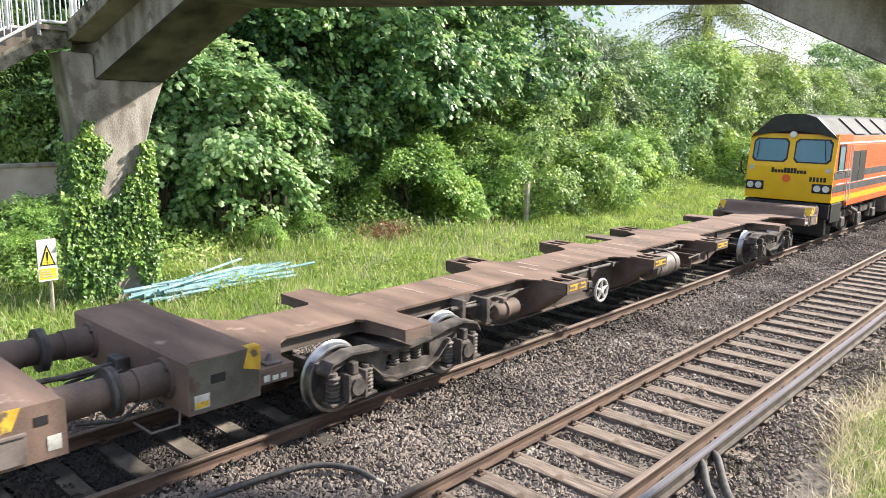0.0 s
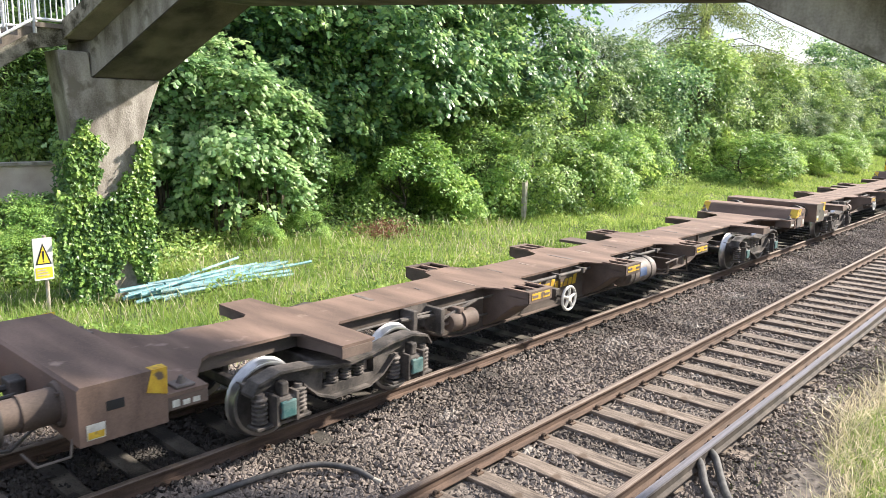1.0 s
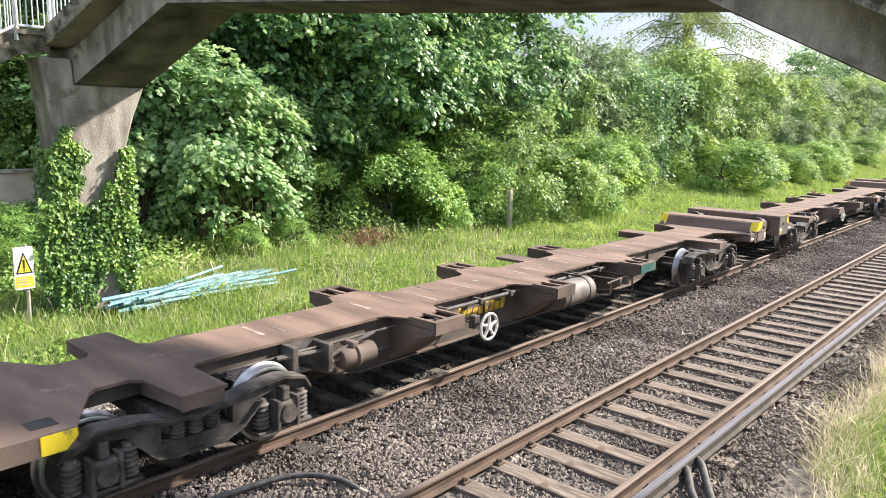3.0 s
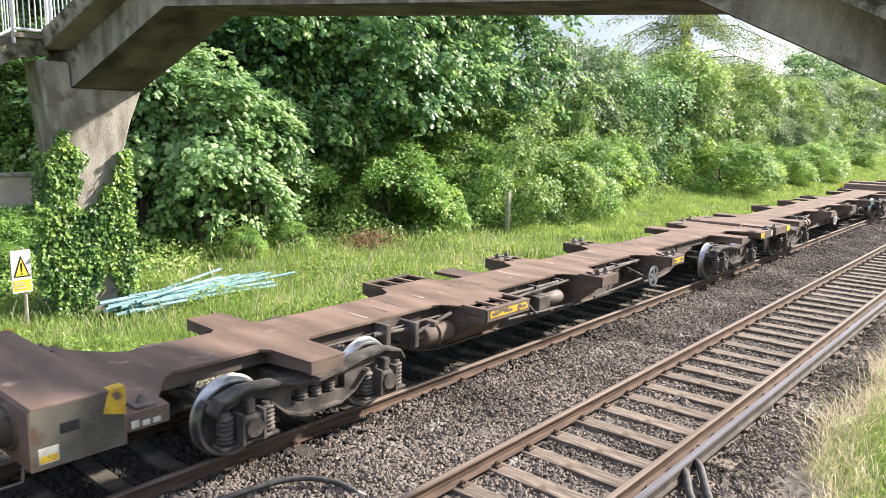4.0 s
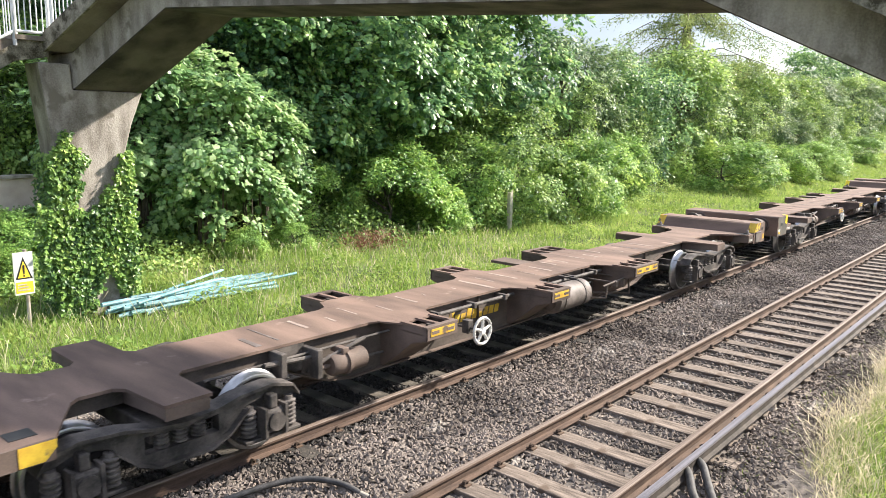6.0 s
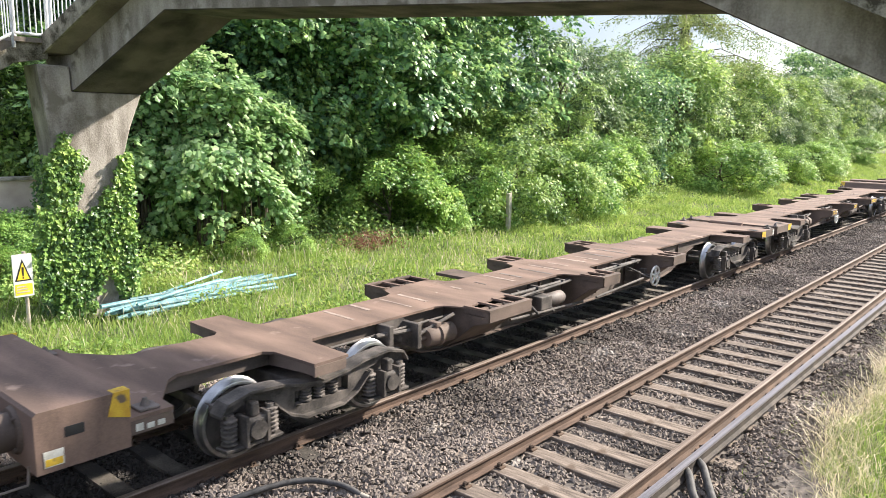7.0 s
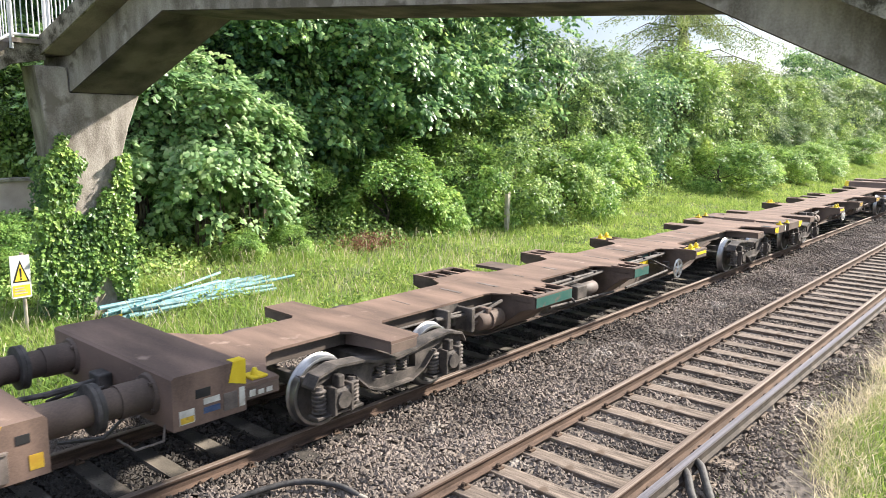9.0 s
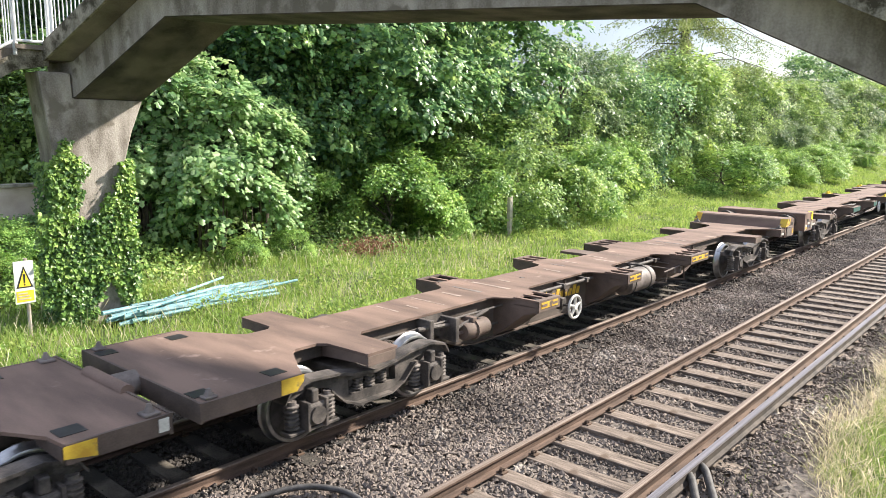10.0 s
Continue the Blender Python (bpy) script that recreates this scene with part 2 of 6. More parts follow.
# Brighter copy of the vine leaves, with sunlight put into the colour.
M_LEAF_SUNLIT = leaf_material("sunlit_vine_leaves", [(0.052, 0.13, 0.036), (0.155, 0.305, 0.075), (0.30, 0.48, 0.125), (0.51, 0.66, 0.21)], 0.42, 0.34)
M_BRACKEN = leaf_material("dead_bracken", [(0.10, 0.05, 0.03), (0.22, 0.12, 0.07), (0.32, 0.20, 0.12)], 0.8, 0.25, 1.0)
M_GRASS = leaf_material("meadow_grass", [(0.085, 0.165, 0.034), (0.165, 0.28, 0.058), (0.25, 0.375, 0.092), (0.36, 0.42, 0.15)], 0.75, 0.42, 0.8)
M_HAY = leaf_material("seeding_grass", [(0.22, 0.26, 0.09), (0.42, 0.41, 0.24), (0.60, 0.54, 0.38), (0.70, 0.63, 0.48)], 0.7, 0.35, 0.9)


# ---- mesh helpers ----
def box(bm, x0, x1, y0, y1, z0, z1, bevel=0.0):
    r = bmesh.ops.create_cube(bm, size=1.0)
    bmesh.ops.scale(bm, vec=(abs(x1 - x0), abs(y1 - y0), abs(z1 - z0)), verts=r["verts"])
    bmesh.ops.translate(bm, vec=((x0 + x1) / 2, (y0 + y1) / 2, (z0 + z1) / 2), verts=r["verts"])
    if bevel:
        es = list({e for v in r["verts"] for e in v.link_edges})
        bmesh.ops.bevel(bm, geom=es, offset=bevel, segments=2, affect="EDGES", profile=0.5)


def rod(bm, a, b, r0, r1=None, seg=10):
    a, b = Vector(a), Vector(b)
    r1 = r0 if r1 is None else r1
    q = (b - a).to_track_quat("Z", "Y").to_matrix().to_4x4()
    m = Matrix.Translation((a + b) / 2) @ q
    bmesh.ops.create_cone(bm, cap_ends=True, segments=seg, radius1=r0, radius2=r1, depth=(b - a).length, matrix=m)


def prism(bm, pts, axis, a, b):
    """A polygon of 2D points pushed along an axis from a to b. axis y: points are (x, z); axis z: (x, y); axis x: (y, z)."""
    def at(p, h):
        return {"y": (p[0], h, p[1]), "z": (p[0], p[1], h), "x": (h, p[0], p[1])}[axis]
    lo, hi = [bm.verts.new(at(p, a)) for p in pts], [bm.verts.new(at(p, b)) for p in pts]
    k = len(pts)
    fs = [bm.faces.new(lo), bm.faces.new(hi[::-1])]
    for i in range(k):
        fs.append(bm.faces.new((lo[i], hi[i], hi[(i + 1) % k], lo[(i + 1) % k])))
    bmesh.ops.recalc_face_normals(bm, faces=fs)


def lathe(bm, prof, centre, axis="y", seg=32):
    """A closed ring profile of (offset along the axis, radius) turned round the axis."""
    rings = []
    for i in range(seg):
        c, s = math.cos(2 * math.pi * i / seg), math.sin(2 * math.pi * i / seg)
        ring = []
        for h, r in prof:
            p = {"y": (r * c, h, r * s), "x": (h, r * c, r * s), "z": (r * c, r * s, h)}[axis]
            ring.append(bm.verts.new(Vector(p) + Vector(centre)))
        rings.append(ring)
    fs = []
    k = len(prof)
    for i in range(seg):
        for j in range(k):
            a, b = rings[i], rings[(i + 1) % seg]
            fs.append(bm.faces.new((a[j], a[(j + 1) % k], b[(j + 1) % k], b[j])))
    bmesh.ops.recalc_face_normals(bm, faces=fs)


def mesh_of(name, bm, mat, smooth=False):
    me = bpy.data.meshes.new(name)
    bm.to_mesh(me)
    bm.free()
    me.materials.append(mat)
    if smooth:
        me.shade_smooth()
        me.set_sharp_from_angle(angle=radians(38))
    return me


def part(name, bm, mat, parent, label="", smooth=False):
    ob = new(name, mesh_of(name, bm, mat, smooth))
    ob.parent = parent
    if label:
        tagged(ob, label)
    return ob


def piece(name, me, parent, m):
    ob = new(name, me)
    ob.parent = parent
    ob.matrix_basis = m
    return ob


def thing(name, label, category, group="", at=(0, 0, 0), kind=""):
    ob = new(name)
    ob.location = at
    ob.empty_display_size = 0.3
    return tagged(ob, label, category, group, kind)


def mesh_from(name, verts, faces, mat):
    """A mesh from number arrays: verts (n, 3), faces (m, 3 or 4)."""
    verts, faces = np.asarray(verts, np.float32), np.asarray(faces, np.int32)
    k = faces.shape[1]
    me = bpy.data.meshes.new(name)
    me.vertices.add(len(verts))
    me.vertices.foreach_set("co", verts.ravel())
    me.loops.add(faces.size)
    me.loops.foreach_set("vertex_index", faces.ravel())
    me.polygons.add(len(faces))
    me.polygons.foreach_set("loop_start", np.arange(0, faces.size, k, dtype=np.int32))
    me.update(calc_edges=True)
    me.shade_flat()
    me.materials.append(mat)
    return me


# ---- ground ----
def smooth01(a, b, v):
    t = np.clip((np.asarray(v, float) - a) / (b - a), 0, 1)
    return t * t * (3 - 2 * t)


def height(x, y):
    """Lie of the land: level track bed, a near bank that climbs to the viewpoint, a verge that climbs into the wood."""
    x, y = np.asarray(x, float), np.asarray(y, float)
    z = -0.215 + 0 * x
    z = z + 1.5 * smooth01(-2.1, -5.6, y)
    z = z + 0.05 * np.sin(x * 1.3 + y) * smooth01(5.6, 7, y)
    z = z + 0.22 * smooth01(8.5, 12.5, y) + 1.1 * smooth01(13, 19, y) + 1.5 * smooth01(20, 60, y)
    z = z + 1.3 * smooth01(30, 70, x) * smooth01(8.5, 16, y)
    return z


def build_ground():
    xs = np.unique(np.concatenate([np.arange(-30, 60, 0.6), np.arange(60, 160, 4), np.arange(160, 2500, 120), np.arange(-1500, -30, 120)]))
    ys = np.unique(np.concatenate([np.arange(-12, 22, 0.3), np.arange(22, 80, 4), np.arange(80, 2500, 120), np.arange(-1500, -12, 120)]))
    gx, gy = np.meshgrid(xs, ys, indexing="ij")
    v = np.stack([gx, gy, height(gx, gy)], -1).reshape(-1, 3)
    i = np.arange(len(xs) * len(ys)).reshape(len(xs), len(ys))
    f = np.stack([i[:-1, :-1], i[1:, :-1], i[1:, 1:], i[:-1, 1:]], -1).reshape(-1, 4)
    me = mesh_from("ground", v, f, M_GRASSBED)
    me.materials.append(M_BALLAST)
    cy = v[f][:, :, 1].mean(1)
    me.polygons.foreach_set("material_index", ((cy > -2.25) & (cy < 5.75)).astype(np.int32))
    me.shade_smooth()
    tagged(new("ground", me), "grassy verge and stone track bed beside the railway", "ground", kind="structure")


build_ground()


def build_track():
    rail_y = [(-0.7525, 0), (0.7525, 0), (2.818, 1), (4.323, 1)]
    tracks = [thing("railway_track", "near running line on weathered timber sleepers in stone ballast", "railway track", kind="structure"),
              thing("railway_track", "far running line on pale concrete sleepers under the train", "railway track", kind="structure")]
    half = [(0.07, -0.159), (0.07, -0.147), (0.012, -0.125), (0.010, -0.05), (0.034, -0.038), (0.036, -0.012)]
    prof = half + [(-x, z) for x, z in half[::-1]]
    head = [(0.0365, -0.014), (0.030, -0.002), (0.02, 0.0015), (-0.02, 0.0015), (-0.030, -0.002), (-0.0365, -0.014)]
    for y, k in rail_y:
        bm = bmesh.new()
        prism(bm, [(y + a, b) for a, b in prof], "x", -60, 400)
        r = part("rail", bm, M_RAIL, tracks[k], "rusty flat-bottom steel rail")
        bm = bmesh.new()
        prism(bm, [(y + a, b) for a, b in head], "x", -60, 400)
        part("running_surface", bm, M_HEAD, r, "worn shiny rail top")
    bm = bmesh.new()
    box(bm, -0.125, 0.125, -1.3, 1.3, -0.29, -0.160, 0.012)
    timber = mesh_of("sleeper", bm, M_TIMBER)
    bm = bmesh.new()
    prism(bm, [(-0.14, -0.32), (0.14, -0.32), (0.105, -0.160), (-0.105, -0.160)], "y", -1.25, 1.25)
    concrete = mesh_of("sleeper", bm, M_CSLEEP)
    bm = bmesh.new()
    lathe(bm, [(-0.02, 0.034), (0.02, 0.034), (0.02, 0.018), (-0.02, 0.018)], (0, 0, 0.022), "y", 8)
    box(bm, -0.05, 0.05, -0.05, 0.03, -0.005, 0.012)
    clip = mesh_of("rail_clip", bm, M_CLIP)
    rng = random.Random(4)
    for k, (cy, me) in enumerate(((0.0, timber), (3.57, concrete))):
        for i in range(-6, 140):
            x = 5.116 + 0.621 * (i - 14) + rng.uniform(-0.045, 0.045) * (1 - k)
            piece("sleeper", me, tracks[k], pose(x, cy + rng.uniform(-0.04, 0.04), rng.uniform(-0.008, 0.004), 0, 0, rng.uniform(-1.2, 1.2)))
            if x < 34:
                for y in (-0.7525, 0.7525):
                    for s in (-1, 1):
                        piece("rail_clip", clip, tracks[k], pose(x, cy + y + s * 0.095, -0.155, 0, 0, 0 if s < 0 else 180))
    # conductor rail on its pots
    c = thing("conductor_rail", "grey steel third rail on insulator pots beside the line", "conductor rail", kind="structure")
    bm = bmesh.new()
    prism(bm, [(-1.03 + a, b) for a, b in ((0.06, -0.085), (0.06, -0.07), (0.02, -0.05), (0.02, 0.02), (0.036, 0.03), (0.036, 0.05), (-0.036, 0.05), (-0.036, 0.03), (-0.02, 0.02), (-0.02, -0.05), (-0.06, -0.07), (-0.06, -0.085))], "x", -60, 400)
    part("rail_web", bm, M_CONDSIDE, c)
    bm = bmesh.new()
    prism(bm, [(-1.03 + a, b) for a, b in ((0.040, 0.045), (0.037, 0.064), (-0.037, 0.064), (-0.040, 0.045))], "x", -60, 400)
    part("contact_surface", bm, M_COND, c, "smooth worn grey contact surface")
    bm = bmesh.new()
    lathe(bm, [(-0.20, 0.02), (-0.20, 0.09), (-0.16, 0.06), (-0.085, 0.05), (-0.085, 0.02)], (0, 0, 0), "z", 12)
    pot = mesh_of("insulator_pot", bm, M_POT)
    for i in range(26):
        piece("insulator_pot", pot, c, pose(2.9 + 2.484 * i, -1.03, 0))


build_track()


# ---- the train ----
YC = 3.57            # centre of the far line
WHEEL_R = 0.43
L_WING = 13.55       # bogie wing to bogie wing
WHEELSETS, MOVERS = [], []
# lower edge of the fish-bellied beams, front to rear
BELLY = [(L_WING - 1.1, 0.80), (L_WING - 1.45, 0.73), (L_WING - 1.75, 0.62), (L_WING - 2.05, 0.48), (L_WING - 2.35, 0.37), (L_WING - 2.75, 0.31), (3.05, 0.31), (2.65, 0.37), (2.35, 0.48), (2.05, 0.62), (1.75, 0.73), (1.4, 0.80)]


def tank_profile(u0, u1, r):
    return [(u0, 0.01), (u0, r * 0.7), (u0 + 0.06, r), (u1 - 0.06, r), (u1, r * 0.7), (u1, 0.01)]


def build_wheelset(parent, x):
    ws = new("wheelset")
    ws.parent = parent
    ws.location = (x, 0, WHEEL_R)
    bm = bmesh.new()
    rod(bm, (0, -1.0, 0), (0, 1.0, 0), 0.075, seg=12)
    for s in (-1, 1):
        lathe(bm, [(s * 0.70, 0.07), (s * 0.74, WHEEL_R - 0.045), (s * 0.812, WHEEL_R - 0.045), (s * 0.79, WHEEL_R - 0.09), (s * 0.78, 0.16), (s * 0.82, 0.10), (s * 0.82, 0.07)], (0, 0, 0), "y", 28)
    me = mesh_of("wheelset", bm, M_WHEELDARK, True)
    ob = new("axle_and_disc", me)
    ob.parent = ws
    for s in (-1, 1):
        bm = bmesh.new()
        lathe(bm, [(s * 0.685, WHEEL_R - 0.05), (s * 0.685, WHEEL_R + 0.024), (s * 0.70, WHEEL_R + 0.03), (s * 0.715, WHEEL_R + 0.01), (s * 0.73, WHEEL_R), (s * 0.815, WHEEL_R - 0.004),
                   (s * 0.82, WHEEL_R - 0.015), (s * 0.82, WHEEL_R - 0.042), (s * 0.78, WHEEL_R - 0.05)], (0, 0, 0), "y", 40)
        part("tyre", bm, M_WHEEL, ws, "bright polished steel tyre", True)
    return ws


def build_bogie(parent, x, teal=False):
    """Two-axle cast bogie: swan-necked side frames, coil springs, axle boxes, bolster. Wheelsets stay parts of their own."""
    bg = new("bogie")
    bg.parent = parent
    bg.location = (x, 0, 0)
    for s in (-1, 1):
        bm = bmesh.new()
        pts_top = [(-1.38, 0.64), (-1.30, 0.76), (-1.02, 0.83), (-0.62, 0.80), (-0.36, 0.74), (0, 0.70), (0.36, 0.74), (0.62, 0.80), (1.02, 0.83), (1.30, 0.76), (1.38, 0.64)]
        for e in (-1, 1):
            prism(bm, [(e * x_, z_) for x_, z_ in ((0.40, 0.735), (0.62, 0.80), (1.02, 0.83), (1.30, 0.76), (1.38, 0.64), (1.30, 0.60), (1.02, 0.70), (0.74, 0.64), (0.5, 0.42), (0.40, 0.38))], "y", s * 0.93, s * 1.05)
        prism(bm, [(-0.40, 0.735), (0, 0.70), (0.40, 0.735), (0.40, 0.645), (0, 0.62), (-0.40, 0.645)], "y", s * 0.93, s * 1.05)
        prism(bm, [(-0.40, 0.46), (0.40, 0.46), (0.40, 0.375), (0.28, 0.33), (-0.28, 0.33), (-0.40, 0.375)], "y", s * 0.93, s * 1.05)
        flange = pts_top + [(x_, z_ - 0.032) for x_, z_ in pts_top[::-1]]
        prism(bm, flange, "y", s * 0.90, s * 1.125)
        low = [(0.72, 0.60), (0.5, 0.40), (0.28, 0.31), (-0.28, 0.31), (-0.5, 0.40), (-0.72, 0.60)]
        prism(bm, low + [(x_, z_ + 0.03) for x_, z_ in low[::-1]], "y", s * 0.90, s * 1.125)
        part("side_frame", bm, M_BOGIE, bg)
        for e in (-0.2, 0.0, 0.2):
            bm = bmesh.new()
            nest = [(0.46, 0.01)]
            for i in range(4):
                nest += [(0.465 + 0.042 * i, 0.05), (0.475 + 0.042 * i, 0.075), (0.49 + 0.042 * i, 0.075), (0.50 + 0.042 * i, 0.05)]
            lathe(bm, nest + [(0.635, 0.05), (0.635, 0.01)], (e, s * 0.985, 0), "z", 10)
            part("bolster_spring", bm, M_SPRING, bg)
        for wx in (-1.0, 1.0):
            bm = bmesh.new()
            box(bm, wx - 0.13, wx + 0.13, s * 0.98, s * 1.20, 0.30, 0.56, 0.03)
            rod(bm, (wx, s * 1.15, 0.43), (wx, s * 1.235, 0.43), 0.105, seg=14)
            box(bm, wx - 0.36, wx + 0.36, s * 0.96, s * 1.16, 0.235, 0.275, 0.01)
            for e in (-0.13, 0.13):
                box(bm, wx + e - 0.02, wx + e + 0.02, s * 1.06, s * 1.22, 0.26, 0.60, 0.006)
            box(bm, wx - 0.05, wx + 0.05, s * 1.04, s * 1.17, 0.56, 0.72, 0.02)
            part("axle_box", bm, M_BOGIE, bg)
            if teal and s < 0:
                bm = bmesh.new()
                box(bm, wx - 0.10, wx + 0.10, s * 1.20, s * 1.245, 0.33, 0.53, 0.02)
                part("cover_plate", bm, M_TEAL, bg, "teal painted axle cover")
            for e in (-0.26, 0.26):
                bm = bmesh.new()
                coil = [(0.27, 0.01)]
                for i in range(6):
                    z = 0.29 + 0.05 * i
                    coil += [(z, 0.06), (z + 0.012, 0.088), (z + 0.028, 0.088), (z + 0.040, 0.06)]
                lathe(bm, coil + [(0.62, 0.055), (0.62, 0.01)], (wx + e, s * 1.06, 0), "z", 12)
                part("coil_spring", bm, M_SPRING, bg)
    bm = bmesh.new()
    box(bm, -0.30, 0.30, -0.95, 0.95, 0.50, 0.70, 0.02)
    rod(bm, (0, 0, 0.68), (0, 0, 0.84), 0.25, seg=20)
    part("bolster", bm, M_BOGIE, bg)
    for e in (-1.34, 1.26):
        bm = bmesh.new()
        box(bm, e, e + 0.08, -0.95, 0.95, 0.60, 0.70, 0.01)
        part("end_bar", bm, M_BOGIE, bg)
    return bg


def spine_outline(rear, front):
    """Plan of the deck plate in x and y, near side then far side."""
    h, w = 0.50, 1.30
    u0, u1 = (-2.1 if rear == "flat" else -2.2), (L_WING + 2.45 if front == "hump" else L_WING + 2.35)
    side = [(u0, h)]
    if rear == "inner":
        side = [(u0, w), (-0.97, w), (-0.80, 1.0), (-0.55, h + 0.08), (-0.45, h)]
    else:
        side = [(u0, w), (-1.68, w), (-1.66, 1.05), (-1.35, h + 0.1), (-1.2, h)]
    side += [(-0.12, h), (-0.03, h + 0.1), (0.0, w), (0.50, w), (0.53, h + 0.1), (0.62, h)]
    side += [(L_WING - 0.12, h), (L_WING - 0.03, h + 0.1), (L_WING, w), (L_WING + 0.45, w), (L_WING + 0.48, h + 0.1), (L_WING + 0.57, h)]
    if front == "hump":
        side += [(L_WING + 1.55, h), (L_WING + 1.75, h + 0.1), (L_WING + 2.05, 1.05), (L_WING + 2.06, w), (u1, w)]
    else:
        side += [(L_WING + 1.0, h), (L_WING + 1.15, h + 0.1), (L_WING + 1.37, 1.0), (L_WING + 1.40, w), (u1, w)]
    return side


def outrigger(parent, u0, u1, s, lugs, panel, panel_mat, pockets=2):
    """Side bracket for a container corner: deep tapering side plates, an end plate and an open top of bars."""
    ob = new("container_bracket")
    ob.parent = parent
    bm = bmesh.new()
    for u in (u0, u1 - 0.02):
        bm = bmesh.new()
        prism(bm, [(s * 0.42, 0.34), (s * 0.47, 0.34), (s * 0.70, 0.50), (s * 1.02, 0.76), (s * 1.30, 0.84), (s * 1.30, 1.0), (s * 0.42, 1.0)], "x", u, u + 0.02)
        part("gusset", bm, M_FRAME, ob)
    bm = bmesh.new()
    box(bm, u0, u1, s * 1.285, s * 1.31, 0.84, 1.015)
    prism(bm, [(s * 0.47, 0.33), (s * 0.70, 0.49), (s * 1.02, 0.75), (s * 1.30, 0.83), (s * 1.30, 0.845), (s * 1.02, 0.765), (s * 0.70, 0.505), (s * 0.47, 0.345)], "x", u0, u1)
    box(bm, u0 - 0.01, u1 + 0.01, s * 1.22, s * 1.312, 0.995, 1.02)
    part("end_plate", bm, M_FRAME, ob)
    n = pockets + 1
    for i in range(n):
        bm = bmesh.new()
        u = u0 + (u1 - u0 - 0.05) * i / pockets
        box(bm, u - 0.005, u + 0.055, s * 0.82, s * 1.22, 0.99, 1.02)
        part("crossbar", bm, M_DECK, ob)
    bm = bmesh.new()
    box(bm, u0, u1, s * 0.82, s * 1.22, 0.90, 0.91)
    part("pocket_floor", bm, M_FRAME, ob)
    bm = bmesh.new()
    prism(bm, [(u0 - 0.30, s * 0.5), (u0 - 0.16, s * 0.56), (u0 - 0.01, s * 0.86), (u1 + 0.01, s * 0.86), (u1 + 0.16, s * 0.56), (u1 + 0.30, s * 0.5)], "z", 0.98, 1.002)
    part("top_plate", bm, M_DECK, ob)
    for i in range(pockets):
        u = u0 + (u1 - u0) * (i + 0.5) / pockets
        bm = bmesh.new()
        if lugs:
            box(bm, u - 0.07, u + 0.07, s * 1.0, s * 1.2, 0.99, 1.03, 0.01)
            rod(bm, (u, s * 1.12, 1.03), (u, s * 1.12, 1.08), 0.05, 0.05, 10)
            rod(bm, (u, s * 1.12, 1.08), (u, s * 1.12, 1.13), 0.05, 0.02, 10)
            part("locking_lug", bm, lugs, ob, "raised container locking lug")
        else:
            box(bm, u - 0.10, u + 0.06, s * 0.95, s * 1.15, 0.905, 0.945, 0.01)
            part("locking_lug", bm, M_BOGIE, ob, "folded-down container locking lug")
    if panel:
        bm = bmesh.new()
        if panel == "plate":
            box(bm, u0 + 0.06, u1 - 0.06, s * 1.31, s * 1.316, 0.885, 0.985)
        elif panel == "stripe":
            box(bm, u0 + 0.05, u1 - 0.03, s * 1.31, s * 1.316, 0.91, 0.97)
        else:
            box(bm, u0, u1, s * 1.31, s * 1.315, 0.845, 1.0)
        part("panel", bm, panel_mat, ob)
        if panel == "plate":
            k = pockets
            for i in range(k):
                a = u0 + (u1 - u0) * (i + 0.5) / k
                bm = bmesh.new()
                box(bm, a - 0.07, a + 0.07, s * 1.316, s * 1.319, 0.915, 0.955)
                part("dark_mark", bm, M_FRAME, ob)
    return ob


def handwheel(parent, u, y, z):
    ob = new("handwheel")
    ob.parent = parent
    bm = bmesh.new()
    n, r, q = 36, 0.195, 0.022
    lathe(bm, [(y + q * math.cos(a), r + q * math.sin(a)) for a in [i * math.pi / 4 for i in range(8)]], (u, 0, z), "y", n)
    for i in range(5):
        a = 0.3 + i * 2 * math.pi / 5
        rod(bm, (u, y, z), (u + r * math.cos(a), y, z + r * math.sin(a)), 0.026, 0.02, 8)
    rod(bm, (u, y - 0.03, z), (u, y + 0.03, z), 0.05, seg=12)
    part("wheel_rim", bm, M_HANDWHEEL, ob, "white painted brake handwheel with five spokes", True)
    bm = bmesh.new()
    rod(bm, (u, y, z), (u, y + 0.85, z), 0.02, seg=8)
    box(bm, u - 0.06, u + 0.06, y + 0.22, y + 0.34, z - 0.08, z + 0.12, 0.01)
    part("spindle", bm, M_BOGIE, ob)


def buffer(parent, u, y, way):
    bf = new("buffer")
    bf.parent = parent
    bm = bmesh.new()
    rod(bm, (u, y, 1.02), (u + way * 0.33, y, 1.02), 0.165, seg=22)
    rod(bm, (u, y, 1.02), (u + way * 0.035, y, 1.02), 0.215, 0.20, 20)
    for q in (0.7, 2.3, 3.9, 5.5):
        rod(bm, (u, y + 0.185 * math.cos(q), 1.02 + 0.185 * math.sin(q)), (u + way * 0.06, y + 0.185 * math.cos(q), 1.02 + 0.185 * math.sin(q)), 0.022, seg=6)
    rod(bm, (u + way * 0.31, y, 1.02), (u + way * 0.50, y, 1.02), 0.148, seg=22)
    part("casing", bm, M_FRAME, bf, "dusty brown buffer tube", True)
    bm = bmesh.new()
    rod(bm, (u + way * 0.505, y, 1.02), (u + way * 0.545, y, 1.02), 0.24, 0.235, 26)
    part("head", bm, M_WHEELDARK, bf, "dark greasy buffer head", True)


